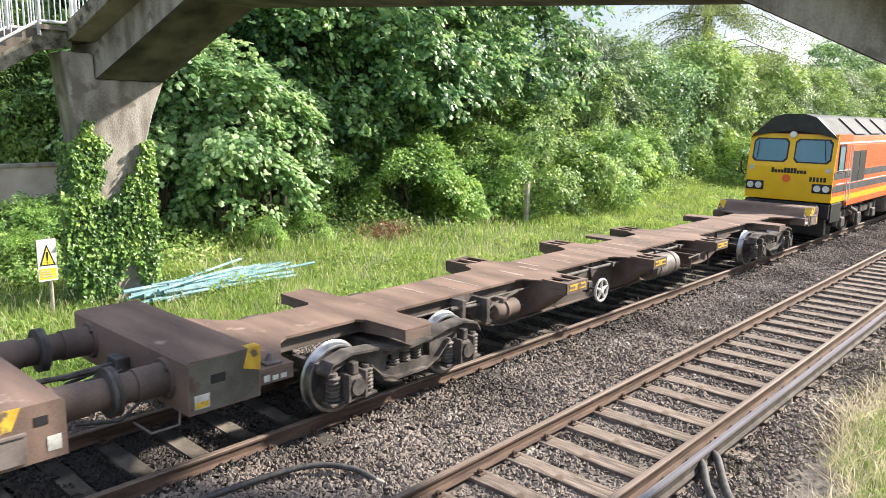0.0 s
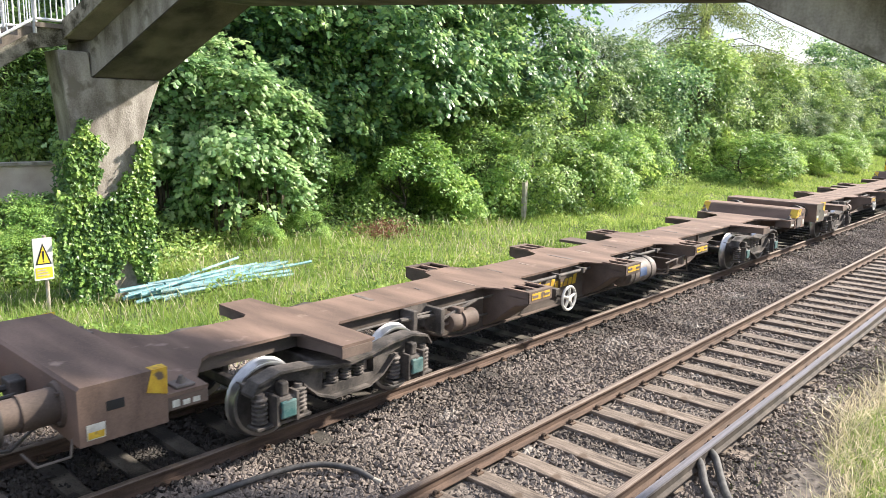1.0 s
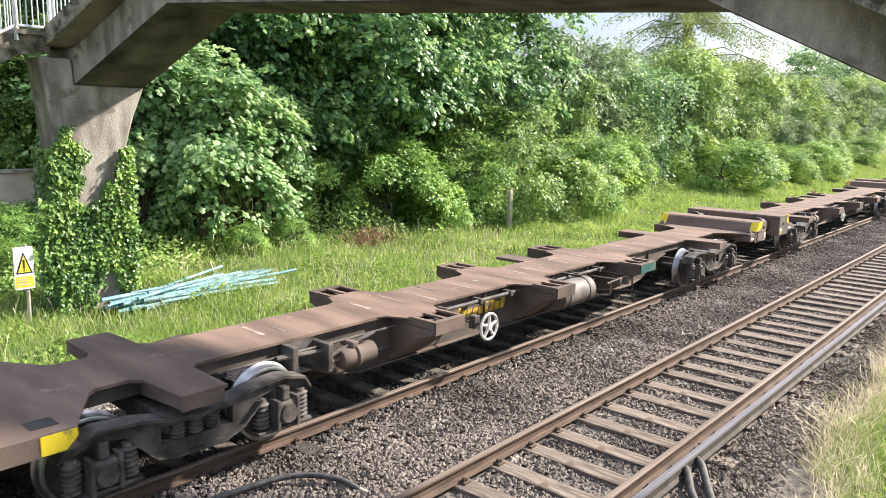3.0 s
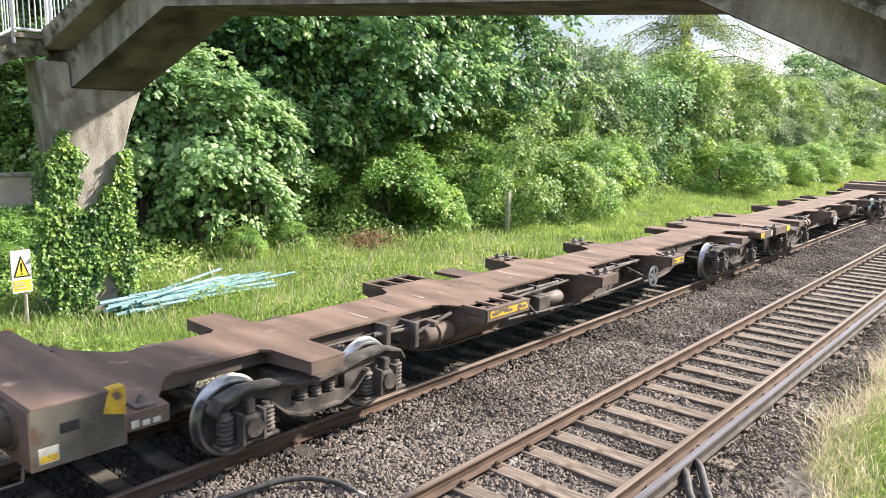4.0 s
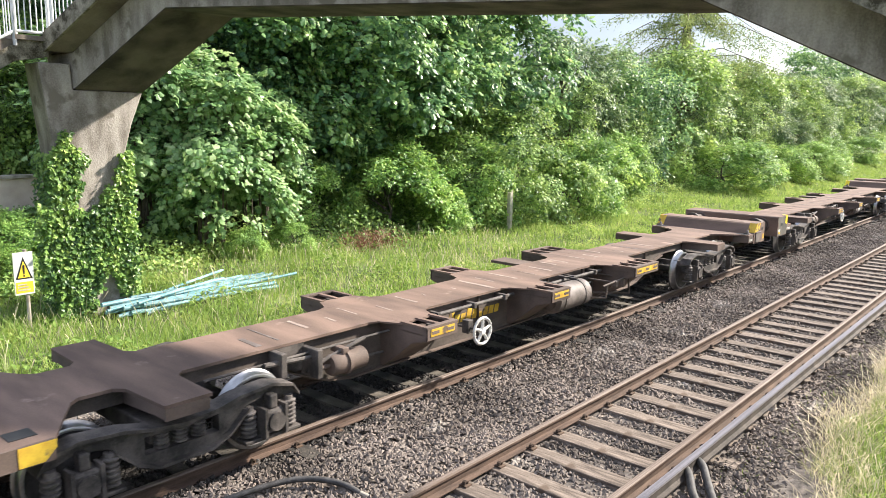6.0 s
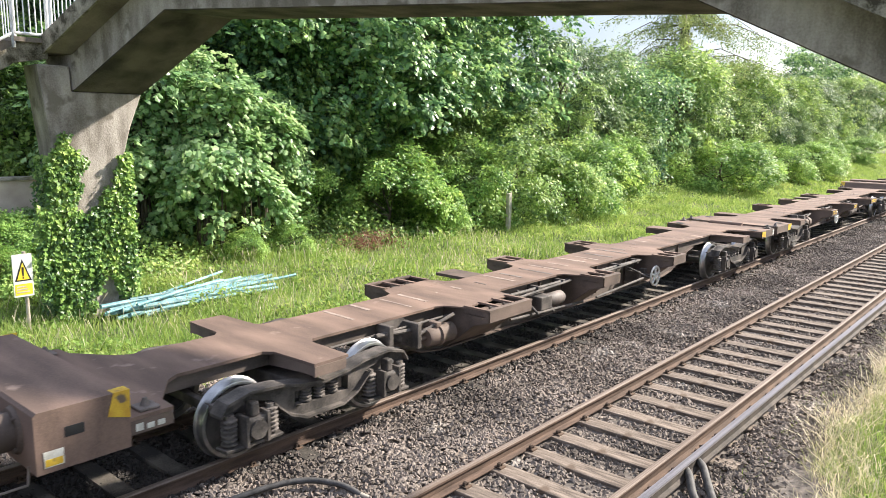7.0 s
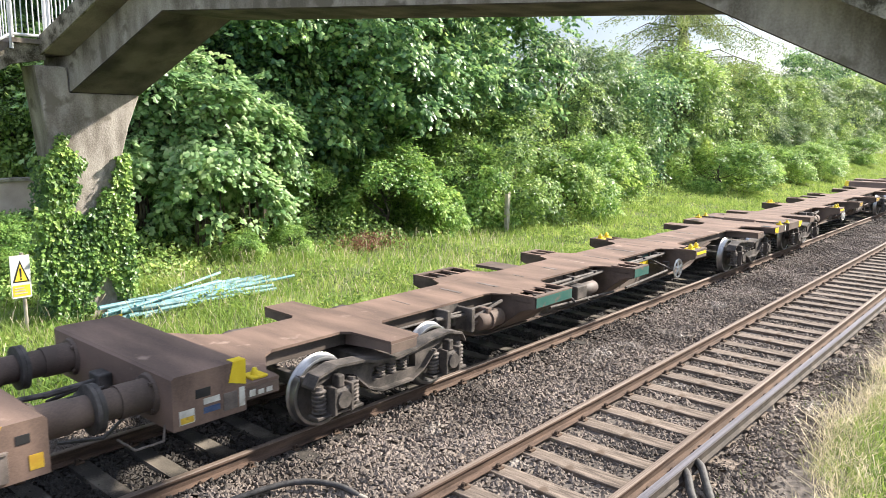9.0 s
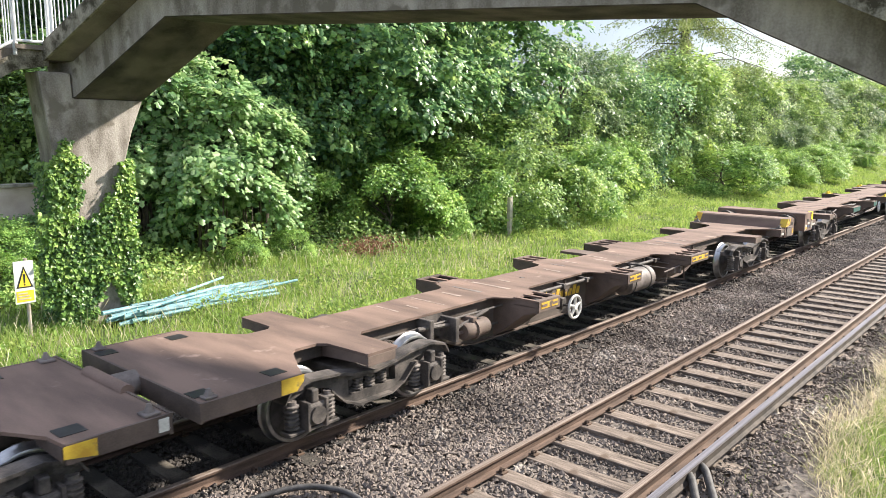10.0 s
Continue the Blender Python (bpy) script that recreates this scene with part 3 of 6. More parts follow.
def bars(parent, name, u0, u1, z0, z1, y, mat, n, lean=0.25, gap=0.3, seed=1):
    """A line of leaning plain strokes in place of lettering."""
    rng = random.Random(seed)
    w = (u1 - u0) / n
    for i in range(n):
        a, b = u0 + i * w, u0 + (i + 1 - gap) * w
        t = z0 + (z1 - z0) * (1.0 if rng.random() < 0.35 or i == 0 else 0.72)
        bm = bmesh.new()
        prism(bm, [(a, z0), (b, z0), (b + lean * (t - z0), t), (a + lean * (t - z0), t)], "y", y, y - 0.004)
        part(name, bm, mat, parent)


def build_wagon(kind, rear, front, k, lug_mat, edge, panels, web_mat, teal):
    """A 60-foot container flat. Local x runs forward from the rear bogie wing, y from the centre line, z from rail level."""
    w = thing("container_wagon", {"A": "empty brown-grey steel container flat wagon with air tank", "B": "empty brown-grey steel container flat wagon with exposed brake rods"}[kind], "wagon", "wagons of the train")
    side = spine_outline(rear, front)
    bm = bmesh.new()
    prism(bm, side + [(a, -b) for a, b in side[::-1]], "z", 0.965, 1.0)
    part("deck_plate", bm, M_DECK, w, "rust-brown dusty steel deck plate")
    # weld bands across the deck
    rng = random.Random(100 + k)
    worn = k in (0, 3, 4, 6, 7, 10)
    for i in range(22 if worn else 12):
        u = 1.6 + i * (0.5 if worn else 0.95) + rng.uniform(-0.12, 0.12)
        bm = bmesh.new()
        a = rng.uniform(-0.1, 0.42)
        b = rng.uniform(0.05, 0.46)
        t = rng.uniform(0.02, 0.09)
        prism(bm, [(u, -a), (u + t, -a), (u + t * 0.8 + 0.03, b), (u + 0.03, b)], "z", 1.0005, 1.004)
        part("deck_band", bm, M_WORN if rng.random() < (0.75 if worn else 0.2) else M_TANK, w)
    # fish-bellied main beams
    end0, end1 = -2.1, L_WING + (2.4 if front == "hump" else 2.3)
    belly = [(end0, 0.97), (end1, 0.97), (end1, 0.78), *BELLY, (end0, 0.78)]
    for s in (-1, 1):
        bm = bmesh.new()
        prism(bm, belly, "y", s * 0.40, s * 0.425)
        part("main_beam", bm, web_mat if s < 0 else M_WEB, w)
        bm = bmesh.new()
        prism(bm, BELLY + [(a, b - 0.02) for a, b in BELLY[::-1]], "y", s * 0.34, s * 0.49)
        part("beam_flange", bm, M_FRAME, w)
    for u in (2.2, 4.0, 5.6, 7.2, 8.8, 10.4):
        bm = bmesh.new()
        box(bm, u, u + 0.02, -0.40, 0.40, 0.60, 0.965)
        part("cross_member", bm, M_FRAME, w)
    # bogie wings
    for u in (0.0, L_WING):
        for s in (-1, 1):
            bm = bmesh.new()
            prism(bm, [(s * 0.45, 0.80), (s * 1.1, 0.85), (s * 1.295, 0.85), (s * 1.295, 0.964), (s * 0.45, 0.964)], "x", u + 0.006, u + 0.47)
            box(bm, u + 0.003, u + 0.455, s * 1.27, s * 1.302, 0.84, 0.962, 0.004)
            part("bogie_wing", bm, M_FRAME, w)
    # ends
    if rear == "flat":
        bm = bmesh.new()
        prism(bm, [(-2.90, 0.74), (-2.90, 1.25), (-2.87, 1.275), (-2.14, 1.275), (-2.10, 1.24), (-2.10, 0.74)], "y", -1.31, 1.31)
        part("headstock", bm, M_DECK, w, "tall box headstock with lifting eye")
        if k % 2 == 0 or k == 5:
            bm = bmesh.new()
            box(bm, -2.885, -2.115, -1.3125, -1.308, 0.755, 1.262)
            part("side_panel", bm, M_PATCH, w, "olive-grey painted headstock side")
        for s in (-1, 1):
            # black plate stands for the shade inside the lifting-eye hole
            bm = bmesh.new()
            box(bm, -2.66, -2.50, s * 1.311, s * 1.3165, 1.01, 1.10, 0.002)
            part("lifting_eye_shade", bm, M_BLACK, w)
            bm = bmesh.new()
            prism(bm, [(-2.30, 1.08), (-2.10, 1.02), (-2.095, 1.28), (-2.24, 1.28)], "y", s * 1.3135, s * 1.317)
            if s < 0:
                box(bm, -2.24, -2.095, s * 1.20, s * 1.316, 1.276, 1.281)
            part("edge_mark", bm, edge, w, "yellow edge marking")
            bm = bmesh.new()
            box(bm, -2.84, -2.68, s * 1.3135, s * 1.317, 0.79, 0.93)
            part("notice", bm, M_LABEL, w)
            bm = bmesh.new()
            box(bm, -2.83, -2.69, s * 1.317, s * 1.320, 0.80, 0.86)
            part("notice_band", bm, M_YELLOW, w)
            bm = bmesh.new()
            box(bm, -2.10, -1.68, s * 0.9, s * 1.30, 0.83, 0.962, 0.006)
            part("corner_pad", bm, M_FRAME, w)
            bm = bmesh.new()
            box(bm, -1.98, -1.78, s * 1.05, s * 1.25, 1.0, 1.03, 0.01)
            rod(bm, (-1.88, s * 1.15, 1.03), (-1.88, s * 1.15, 1.10), 0.05, 0.02, 10)
            part("locking_lug", bm, lug_mat or M_TANK, w)
            bars(w, "number_bar", -2.05, -1.74, 0.86, 0.93, s * 1.301 if s < 0 else 1.306, M_LABEL, 3, 0.0, 0.3)
            buffer(w, -2.90, s * 0.87, -1)
        bm = bmesh.new()
        rod(bm, (-2.9, 0, 0.98), (-3.55, 0, 0.95), 0.035, seg=8)
        rod(bm, (-3.0, -0.12, 0.93), (-3.5, -0.05, 0.86), 0.022, seg=8)
        rod(bm, (-3.0, 0.12, 0.93), (-3.5, 0.05, 0.86), 0.022, seg=8)
        box(bm, -3.05, -2.9, -0.12, 0.12, 0.86, 1.06, 0.02)
        part("coupling", bm, M_WHEELDARK, w)
        for s in (-1, 1):
            bm = bmesh.new()
            for a, b in (((-2.9, s * 0.55, 0.80), (-3.2, s * 0.5, 0.55)), ((-3.2, s * 0.5, 0.55), (-3.6, s * 0.42, 0.60))):
                rod(bm, a, b, 0.018, seg=6)
            part("brake_hose", bm, M_CABLE, w)
        bm = bmesh.new()
        rod(bm, (-2.92, -1.15, 0.62), (-3.2, -1.15, 0.62), 0.012, seg=6)
        rod(bm, (-3.2, -1.15, 0.62), (-3.2, -0.8, 0.62), 0.012, seg=6)
        rod(bm, (-2.92, -1.15, 0.62), (-2.9, -1.15, 0.78), 0.012, seg=6)
        part("shunter_handle", bm, M_TANK, w)
    else:
        bm = bmesh.new()
        box(bm, -2.21, -2.18, -1.31, 1.31, 0.80, 1.01)
        part("headstock", bm, M_FRAME, w)
        for s in (-1, 1):
            bm = bmesh.new()
            box(bm, -2.18, -0.97, s * 1.28, s * 1.31, 0.82, 1.005)
            box(bm, -1.0, -0.97, s * 0.5, s * 1.28, 0.84, 0.962)
            part("end_side_plate", bm, M_FRAME, w)
        for s in (-1, 1):
            bm = bmesh.new()
            prism(bm, [(-1.26, 0.83), (-1.06, 0.83), (-0.96, 0.93), (-0.96, 1.0), (-1.26, 1.0)], "y", s * 1.311, s * 1.316)
            part("edge_mark", bm, edge, w, "yellow edge marking")
            # black plates paint the shade of open pockets on the deck
            for u in (-1.15, -2.05):
                bm = bmesh.new()
                box(bm, u - 0.11, u + 0.11, s * 0.92, s * 1.12, 1.001, 1.006)
                part("pocket_shade", bm, M_BLACK, w)
            bm = bmesh.new()
            box(bm, -2.12, -1.98, s * 1.14, s * 1.26, 1.0, 1.03, 0.01)
            rod(bm, (-2.05, s * 1.2, 1.03), (-2.05, s * 1.2, 1.10), 0.05, 0.02, 10)
            part("locking_lug", bm, lug_mat or M_TANK, w)
        bm = bmesh.new()
        rod(bm, (-2.2, 0, 0.92), (-2.52, 0, 0.92), 0.14, seg=16)
        part("drawbar", bm, M_TANK, w, "", True)
    F = L_WING
    if front == "hump":
        bm = bmesh.new()
        prism(bm, [(F + 2.40, 0.75), (F + 2.40, 1.0), (F + 2.58, 1.22), (F + 2.63, 1.25), (F + 3.17, 1.25), (F + 3.20, 1.22), (F + 3.20, 0.75)], "y", -1.31, 1.31)
        part("bulkhead_box", bm, M_DECK, w, "raised box bulkhead with sloping back")
        for s in (-1, 1):
            bm = bmesh.new()
            prism(bm, [(F + 2.42, 1.03), (F + 2.62, 1.26), (F + 2.86, 1.256), (F + 2.78, 1.08)], "y", s * 1.312, s * 1.316)
            prism(bm, [(F + 2.42, 1.035), (F + 2.60, 1.255), (F + 2.61, 1.25), (F + 2.43, 1.025)], "y", s * 1.13, s * 1.312)
            part("edge_mark", bm, edge, w, "yellow edge marking")
            # dark of the eye hole, put on as a black plate
            bm = bmesh.new()
            box(bm, F + 2.95, F + 3.06, s * 1.311, s * 1.316, 1.06, 1.14, 0.002)
            part("lifting_eye_shade", bm, M_BLACK, w)
            bm = bmesh.new()
            box(bm, F + 2.50, F + 2.88, s * 1.311, s * 1.33, 0.78, 1.02, 0.004)
            box(bm, F + 2.50, F + 2.88, s * 1.31, s * 1.345, 1.02, 1.04)
            part("data_frame", bm, M_TANK, w, "metal holder for a wagon label")
            bm = bmesh.new()
            box(bm, F + 3.04, F + 3.15, s * 1.312, s * 1.316, 0.82, 0.95)
            part("notice", bm, M_LABEL if k % 2 else M_YELLOW, w)
            bm = bmesh.new()
            box(bm, F + 2.06, F + 2.40, s * 0.9, s * 1.30, 0.80, 0.962, 0.006)
            part("corner_pad", bm, M_FRAME, w)
            # black plate for the dark inside of a pocket, none is cut
            bm = bmesh.new()
            box(bm, F + 2.12, F + 2.32, s * 0.95, s * 1.22, 1.001, 1.006)
            part("pocket_shade", bm, M_BLACK, w)
            bm = bmesh.new()
            box(bm, F + 2.26, F + 2.38, s * 1.1, s * 1.24, 1.0, 1.03, 0.01)
            rod(bm, (F + 2.32, s * 1.17, 1.03), (F + 2.32, s * 1.17, 1.10), 0.05, 0.02, 10)
            part("locking_lug", bm, lug_mat or M_TANK, w)
            bars(w, "number_bar", F + 2.12, F + 2.34, 0.84, 0.91, s * 1.301 if s < 0 else 1.306, M_LABEL, 3, 0.0, 0.3)
            buffer(w, F + 3.20, s * 0.87, 1)
        bm = bmesh.new()
        box(bm, F + 3.2, F + 3.32, -0.12, 0.12, 0.86, 1.06, 0.02)
        rod(bm, (F + 3.2, 0, 0.98), (F + 3.8, 0, 0.95), 0.03, seg=8)
        part("coupling", bm, M_WHEELDARK, w)
    else:
        bm = bmesh.new()
        box(bm, F + 2.33, F + 2.36, -1.31, 1.31, 0.80, 1.01)
        part("headstock", bm, M_FRAME, w)
        for s in (-1, 1):
            bm = bmesh.new()
            box(bm, F + 1.40, F + 2.33, s * 1.28, s * 1.31, 0.82, 1.005)
            box(bm, F + 1.38, F + 1.41, s * 0.5, s * 1.28, 0.84, 0.962)
            part("end_side_plate", bm, M_FRAME, w)
        for s in (-1, 1):
            bm = bmesh.new()
            prism(bm, [(F + 1.38, 0.88), (F + 1.66, 0.83), (F + 1.66, 0.99), (F + 1.38, 0.99)], "y", s * 1.311, s * 1.316)
            part("edge_mark", bm, edge, w, "yellow edge marking")
            # shade of the front pocket, laid on as a black plate
            for u in (F + 1.55,):
                bm = bmesh.new()
                box(bm, u - 0.12, u + 0.12, s * 0.9, s * 1.12, 1.001, 1.006)
                part("pocket_shade", bm, M_BLACK, w)
            bm = bmesh.new()
            box(bm, F + 2.12, F + 2.28, s * 1.1, s * 1.26, 1.0, 1.03, 0.01)
            rod(bm, (F + 2.2, s * 1.18, 1.03), (F + 2.2, s * 1.18, 1.11), 0.05, 0.02, 10)
            part("locking_lug", bm, lug_mat or M_TANK, w)
            bm = bmesh.new()
            box(bm, F + 2.22, F + 2.32, s * 1.311, s * 1.316, 0.85, 0.98)
            part("notice", bm, M_LABEL, w)
        bm = bmesh.new()
        rod(bm, (F + 2.35, -0.45, 1.0), (F + 2.35, 0.45, 1.0), 0.075, seg=16)
        part("roller_plate", bm, M_DECK, w, "rounded gangway plate", True)
    # brackets for containers
    lugs_at = {8: (0,), 9: (2,), 4: (1, 2), 2: (2,)}.get(k, ())
    spots = ((3.62, 4.22, 2), (6.58, 7.12, 2), (9.45 if k in (10, 6) else 9.52, 10.42 if k in (10, 6) else 10.15, 3 if k in (10, 6) else 2)) if kind == "A" else ((3.19, 4.24, 3), (6.52, 7.11, 2), (9.43, 10.04, 2))
    for i, (a, b, pk) in enumerate(spots):
        for s in (-1, 1):
            pn, pm = panels[i % len(panels)]
            outrigger(w, a, b, s, lug_mat if i in lugs_at else None, pn, pm, pk)
    extra = 5.1 if kind == "A" else 4.9
    bm = bmesh.new()
    box(bm, 8.3 if kind == "A" else extra, 8.75 if kind == "A" else extra + 0.5, 0.5, 1.25, 0.93, 0.985, 0.008)
    part("far_step", bm, M_FRAME, w)
    # brake gear
    bm = bmesh.new()
    rod(bm, (0.8, -0.62, 0.86), (3.6, -0.62, 0.86), 0.018, seg=8)
    rod(bm, (1.55, -0.66, 0.86), (2.35, -0.66, 0.80), 0.03, seg=8)
    rod(bm, (2.3, -0.70, 0.72), (3.0, -0.78, 0.92), 0.028, seg=8)
    rod(bm, (2.2, -0.6, 0.62), (3.5, -0.6, 0.58), 0.022, seg=8)
    box(bm, 2.22, 2.30, -0.80, -0.44, 0.56, 0.92, 0.01)
    box(bm, 1.75, 1.83, -0.72, -0.44, 0.66, 0.96, 0.01)
    prism(bm, [(1.8, 0.96), (2.25, 0.96), (2.25, 0.6), (2.0, 0.66)], "y", -0.50, -0.44)
    part("brake_rod", bm, M_BOGIE, w)
    bm = bmesh.new()
    lathe(bm, [(-0.24, 0.01), (-0.24, 0.12), (-0.20, 0.14), (-0.02, 0.14), (-0.02, 0.165), (0.03, 0.165), (0.03, 0.14), (0.30, 0.14), (0.32, 0.12), (0.32, 0.01)], (2.7, -0.72, 0.66), "x", 20)
    box(bm, 2.62, 2.72, -0.80, -0.55, 0.78, 0.86, 0.01)
    rod(bm, (2.55, -0.72, 0.66), (2.30, -0.72, 0.66), 0.03, seg=8)
    part("brake_cylinder", bm, M_FRAME, w, "dusty brake cylinder", True)
    if k == 9:
        for a, b, z0, z1, m in ((-2.58, -2.40, 0.84, 0.90, M_BLUE), (-2.58, -2.40, 0.93, 0.99, M_LABEL), (-2.36, -2.20, 0.80, 0.98, M_TANK), (-2.18, -2.115, 0.80, 1.0, M_LABEL)):
            bm = bmesh.new()
            box(bm, a, b, -1.3155, -1.311, z0, z1)
            part("data_patch", bm, m, w, "small painted data patch")
    # conduit along the beam, held by brackets
    for a, b in ((4.3, 6.5), (7.2, 9.4)):
        bm = bmesh.new()
        rod(bm, (a, -0.60, 0.885), (b, -0.60, 0.885), 0.032, seg=10)
        for u in (a + 0.25, (a + b) / 2, b - 0.3):
            box(bm, u, u + 0.07, -0.66, -0.42, 0.84, 0.93, 0.008)
        part("conduit", bm, M_BOGIE, w, "dark conduit along the beam")
    # stiffeners welded on the beam
    for u in (4.55, 5.75, 7.75, 8.95, 11.6):
        bm = bmesh.new()
        box(bm, u, u + 0.014, -0.47, -0.424, 0.40 if u < 11 else 0.62, 0.962)
        part("stiffener", bm, M_WEB, w)
    if kind == "A":
        bm = bmesh.new()
        lathe(bm, tank_profile(7.15, 8.28, 0.235), (0, -0.86, 0.70), "x", 28)
        part("air_tank", bm, M_TANK, w, "grey cylindrical air reservoir", True)
        for u in (7.36, 8.02):
            bm = bmesh.new()
            lathe(bm, [(u, 0.236), (u, 0.246), (u + 0.05, 0.246), (u + 0.05, 0.236)], (0, -0.86, 0.70), "x", 28)
            box(bm, u, u + 0.05, -0.88, -0.42, 0.93, 0.965)
            part("tank_strap", bm, M_BOGIE, w)
        if k in (1, 2, 5, 4):
            bm = bmesh.new()
            arc = [radians(165 + 8 * i) for i in range(6)]
            prism(bm, [(-0.86 + r * math.cos(a), 0.70 - r * math.sin(a)) for r, aa in ((0.2405, arc), (0.2365, arc[::-1])) for a in aa], "x", 7.55, 7.82)
            part("tank_plate", bm, M_BLUE if k in (1, 2) else M_LABEL, w, "painted plate on the tank")
        bm = bmesh.new()
        z0, z1 = 0.50, 0.86
        for a, b in (((8.85, -0.45, 0.80), (9.25, -1.05, 0.72)), ((9.25, -0.45, 0.84), (9.6, -1.05, 0.76)), ((8.7, -1.05, 0.74), (9.62, -1.08, 0.80)), ((9.62, -1.08, 0.80), (9.68, -1.08, 0.46)),
                     ((9.68, -1.08, 0.46), (9.2, -0.5, 0.46)), ((8.85, -1.05, 0.74), (8.82, -1.05, 0.50)), ((8.82, -1.05, 0.50), (8.5, -0.5, 0.48))):
            rod(bm, a, b, 0.018, seg=8)
        box(bm, 9.10, 9.20, -1.10, -1.02, 0.66, 0.78, 0.01)
        box(bm, 9.40, 9.48, -1.10, -1.02, 0.62, 0.78, 0.01)
        part("brake_lever_frame", bm, M_WEB, w, "tubular lever frame")
        handwheel(w, 5.02, -1.12, 0.66)
        if k not in (0, 5):
            bars(w, "livery_bar", 5.05, 6.35, 0.60, 0.78, -0.4265, M_YELLOW if k not in (8,) else M_BRIGHT, 9, 0.25, 0.25, k)
        for u, z in ((9.0, 0.80), (9.2, 0.62), (8.9, 0.60), (10.9, 0.86)):
            bm = bmesh.new()
            box(bm, u, u + 0.16, -0.4285, -0.426, z, z + 0.03)
            part("stencil_bar", bm, M_LABEL, w)
    else:
        handwheel(w, 9.26, -1.0, 0.61)
        bm = bmesh.new()
        for a, b in (((4.4, -0.7, 0.84), (6.4, -0.7, 0.90)), ((4.4, -0.8, 0.56), (6.5, -0.9, 0.52)), ((5.0, -0.5, 0.9), (5.0, -0.95, 0.56)), ((5.6, -0.5, 0.8), (5.55, -0.9, 0.5)),
                     ((7.2, -0.65, 0.84), (9.3, -0.65, 0.90)), ((6.9, -0.95, 0.54), (8.8, -0.95, 0.62)), ((8.75, -0.45, 0.86), (9.05, -0.95, 0.60)), ((9.05, -0.95, 0.60), (9.3, -0.9, 0.56))):
            rod(bm, a, b, 0.024, seg=8)
        box(bm, 5.2, 5.55, -0.86, -0.5, 0.56, 0.80, 0.02)
        box(bm, 8.95, 9.03, -0.8, -0.43, 0.46, 0.70, 0.01)
        part("brake_rod", bm, M_BOGIE, w, "exposed brake rods and levers")
        bm = bmesh.new()
        lathe(bm, tank_profile(5.6, 6.1, 0.12), (0, -0.7, 0.66), "x", 18)
        part("air_tank", bm, M_TANK, w, "small dusty air reservoir", True)
        if k == 9:
            bm = bmesh.new()
            prism(bm, [(6.6, 0.50), (9.0, 0.56), (9.2, 0.90), (6.6, 0.86)], "y", -0.4262, -0.4255)
            part("green_panel", bm, M_GREEN, w, "faded green paint panel behind the lettering")
            bars(w, "livery_bar", 7.15, 8.95, 0.60, 0.84, -0.4285, M_BRIGHT, 10, 0.28, 0.07, k)
    for u in (10.9, 2.0):
        bm = bmesh.new()
        lathe(bm, [(-0.43, 0.03), (-0.47, 0.03), (-0.47, 0.012), (-0.43, 0.012)], (u + 0.3, 0, 0.80), "y", 10)
        part("lashing_ring", bm, M_BOGIE, w)
    for x in (0.31, L_WING + 0.27):
        bg = build_bogie(w, x, teal)
        for wx in (-1.0, 1.0):
            WHEELSETS.append(build_wheelset(bg, wx))
    return w


INNER = (3, 6, 8, 10)
P_OUT, P_IN, X_ZERO = 20.744, 18.404, 6.119
START = []           # rear wing of each wagon at the start
for k in range(12):
    n_in = sum(1 for j in INNER if j < k)
    START.append(X_ZERO - P_OUT * (k - n_in) - P_IN * n_in)


def build_train():
    pl, st, full = ("plate", M_YELLOW), ("stripe", M_BRIGHT), ("full", M_GREEN)
    none = (None, None)
    looks = {0: (None, M_YELLOW, (pl,)), 1: (None, M_YELLOW, (pl,)), 2: (M_BUFF, M_YELLOW, (none, none, ("plate", M_BUFF))), 3: (None, M_BRIGHT, (none, none, full)), 4: (M_TANK, M_YELLOW, (pl, none, pl)),
             5: (None, M_BRIGHT, (pl,)), 6: (None, M_YELLOW, (pl,)), 7: (None, M_YELLOW, (none,)), 8: (M_BRIGHT, M_BRIGHT, (st, pl, pl)), 9: (M_BRIGHT, M_BRIGHT, (full, full, st)),
             10: (None, M_YELLOW, (pl,)), 11: (None, M_YELLOW, (pl,))}
    for k in range(12):
        kind = "B" if k - 1 in INNER else "A"
        rear, front = ("inner" if k in INNER else "flat"), ("inner" if k - 1 in INNER else "hump")
        lug, edge, panels = looks[k]
        w = build_wagon(kind, rear, front, k, lug, edge, panels, M_WEB, k in (1,))
        w.location = (START[k], YC, 0)
        MOVERS.append((w, START[k]))


build_train()


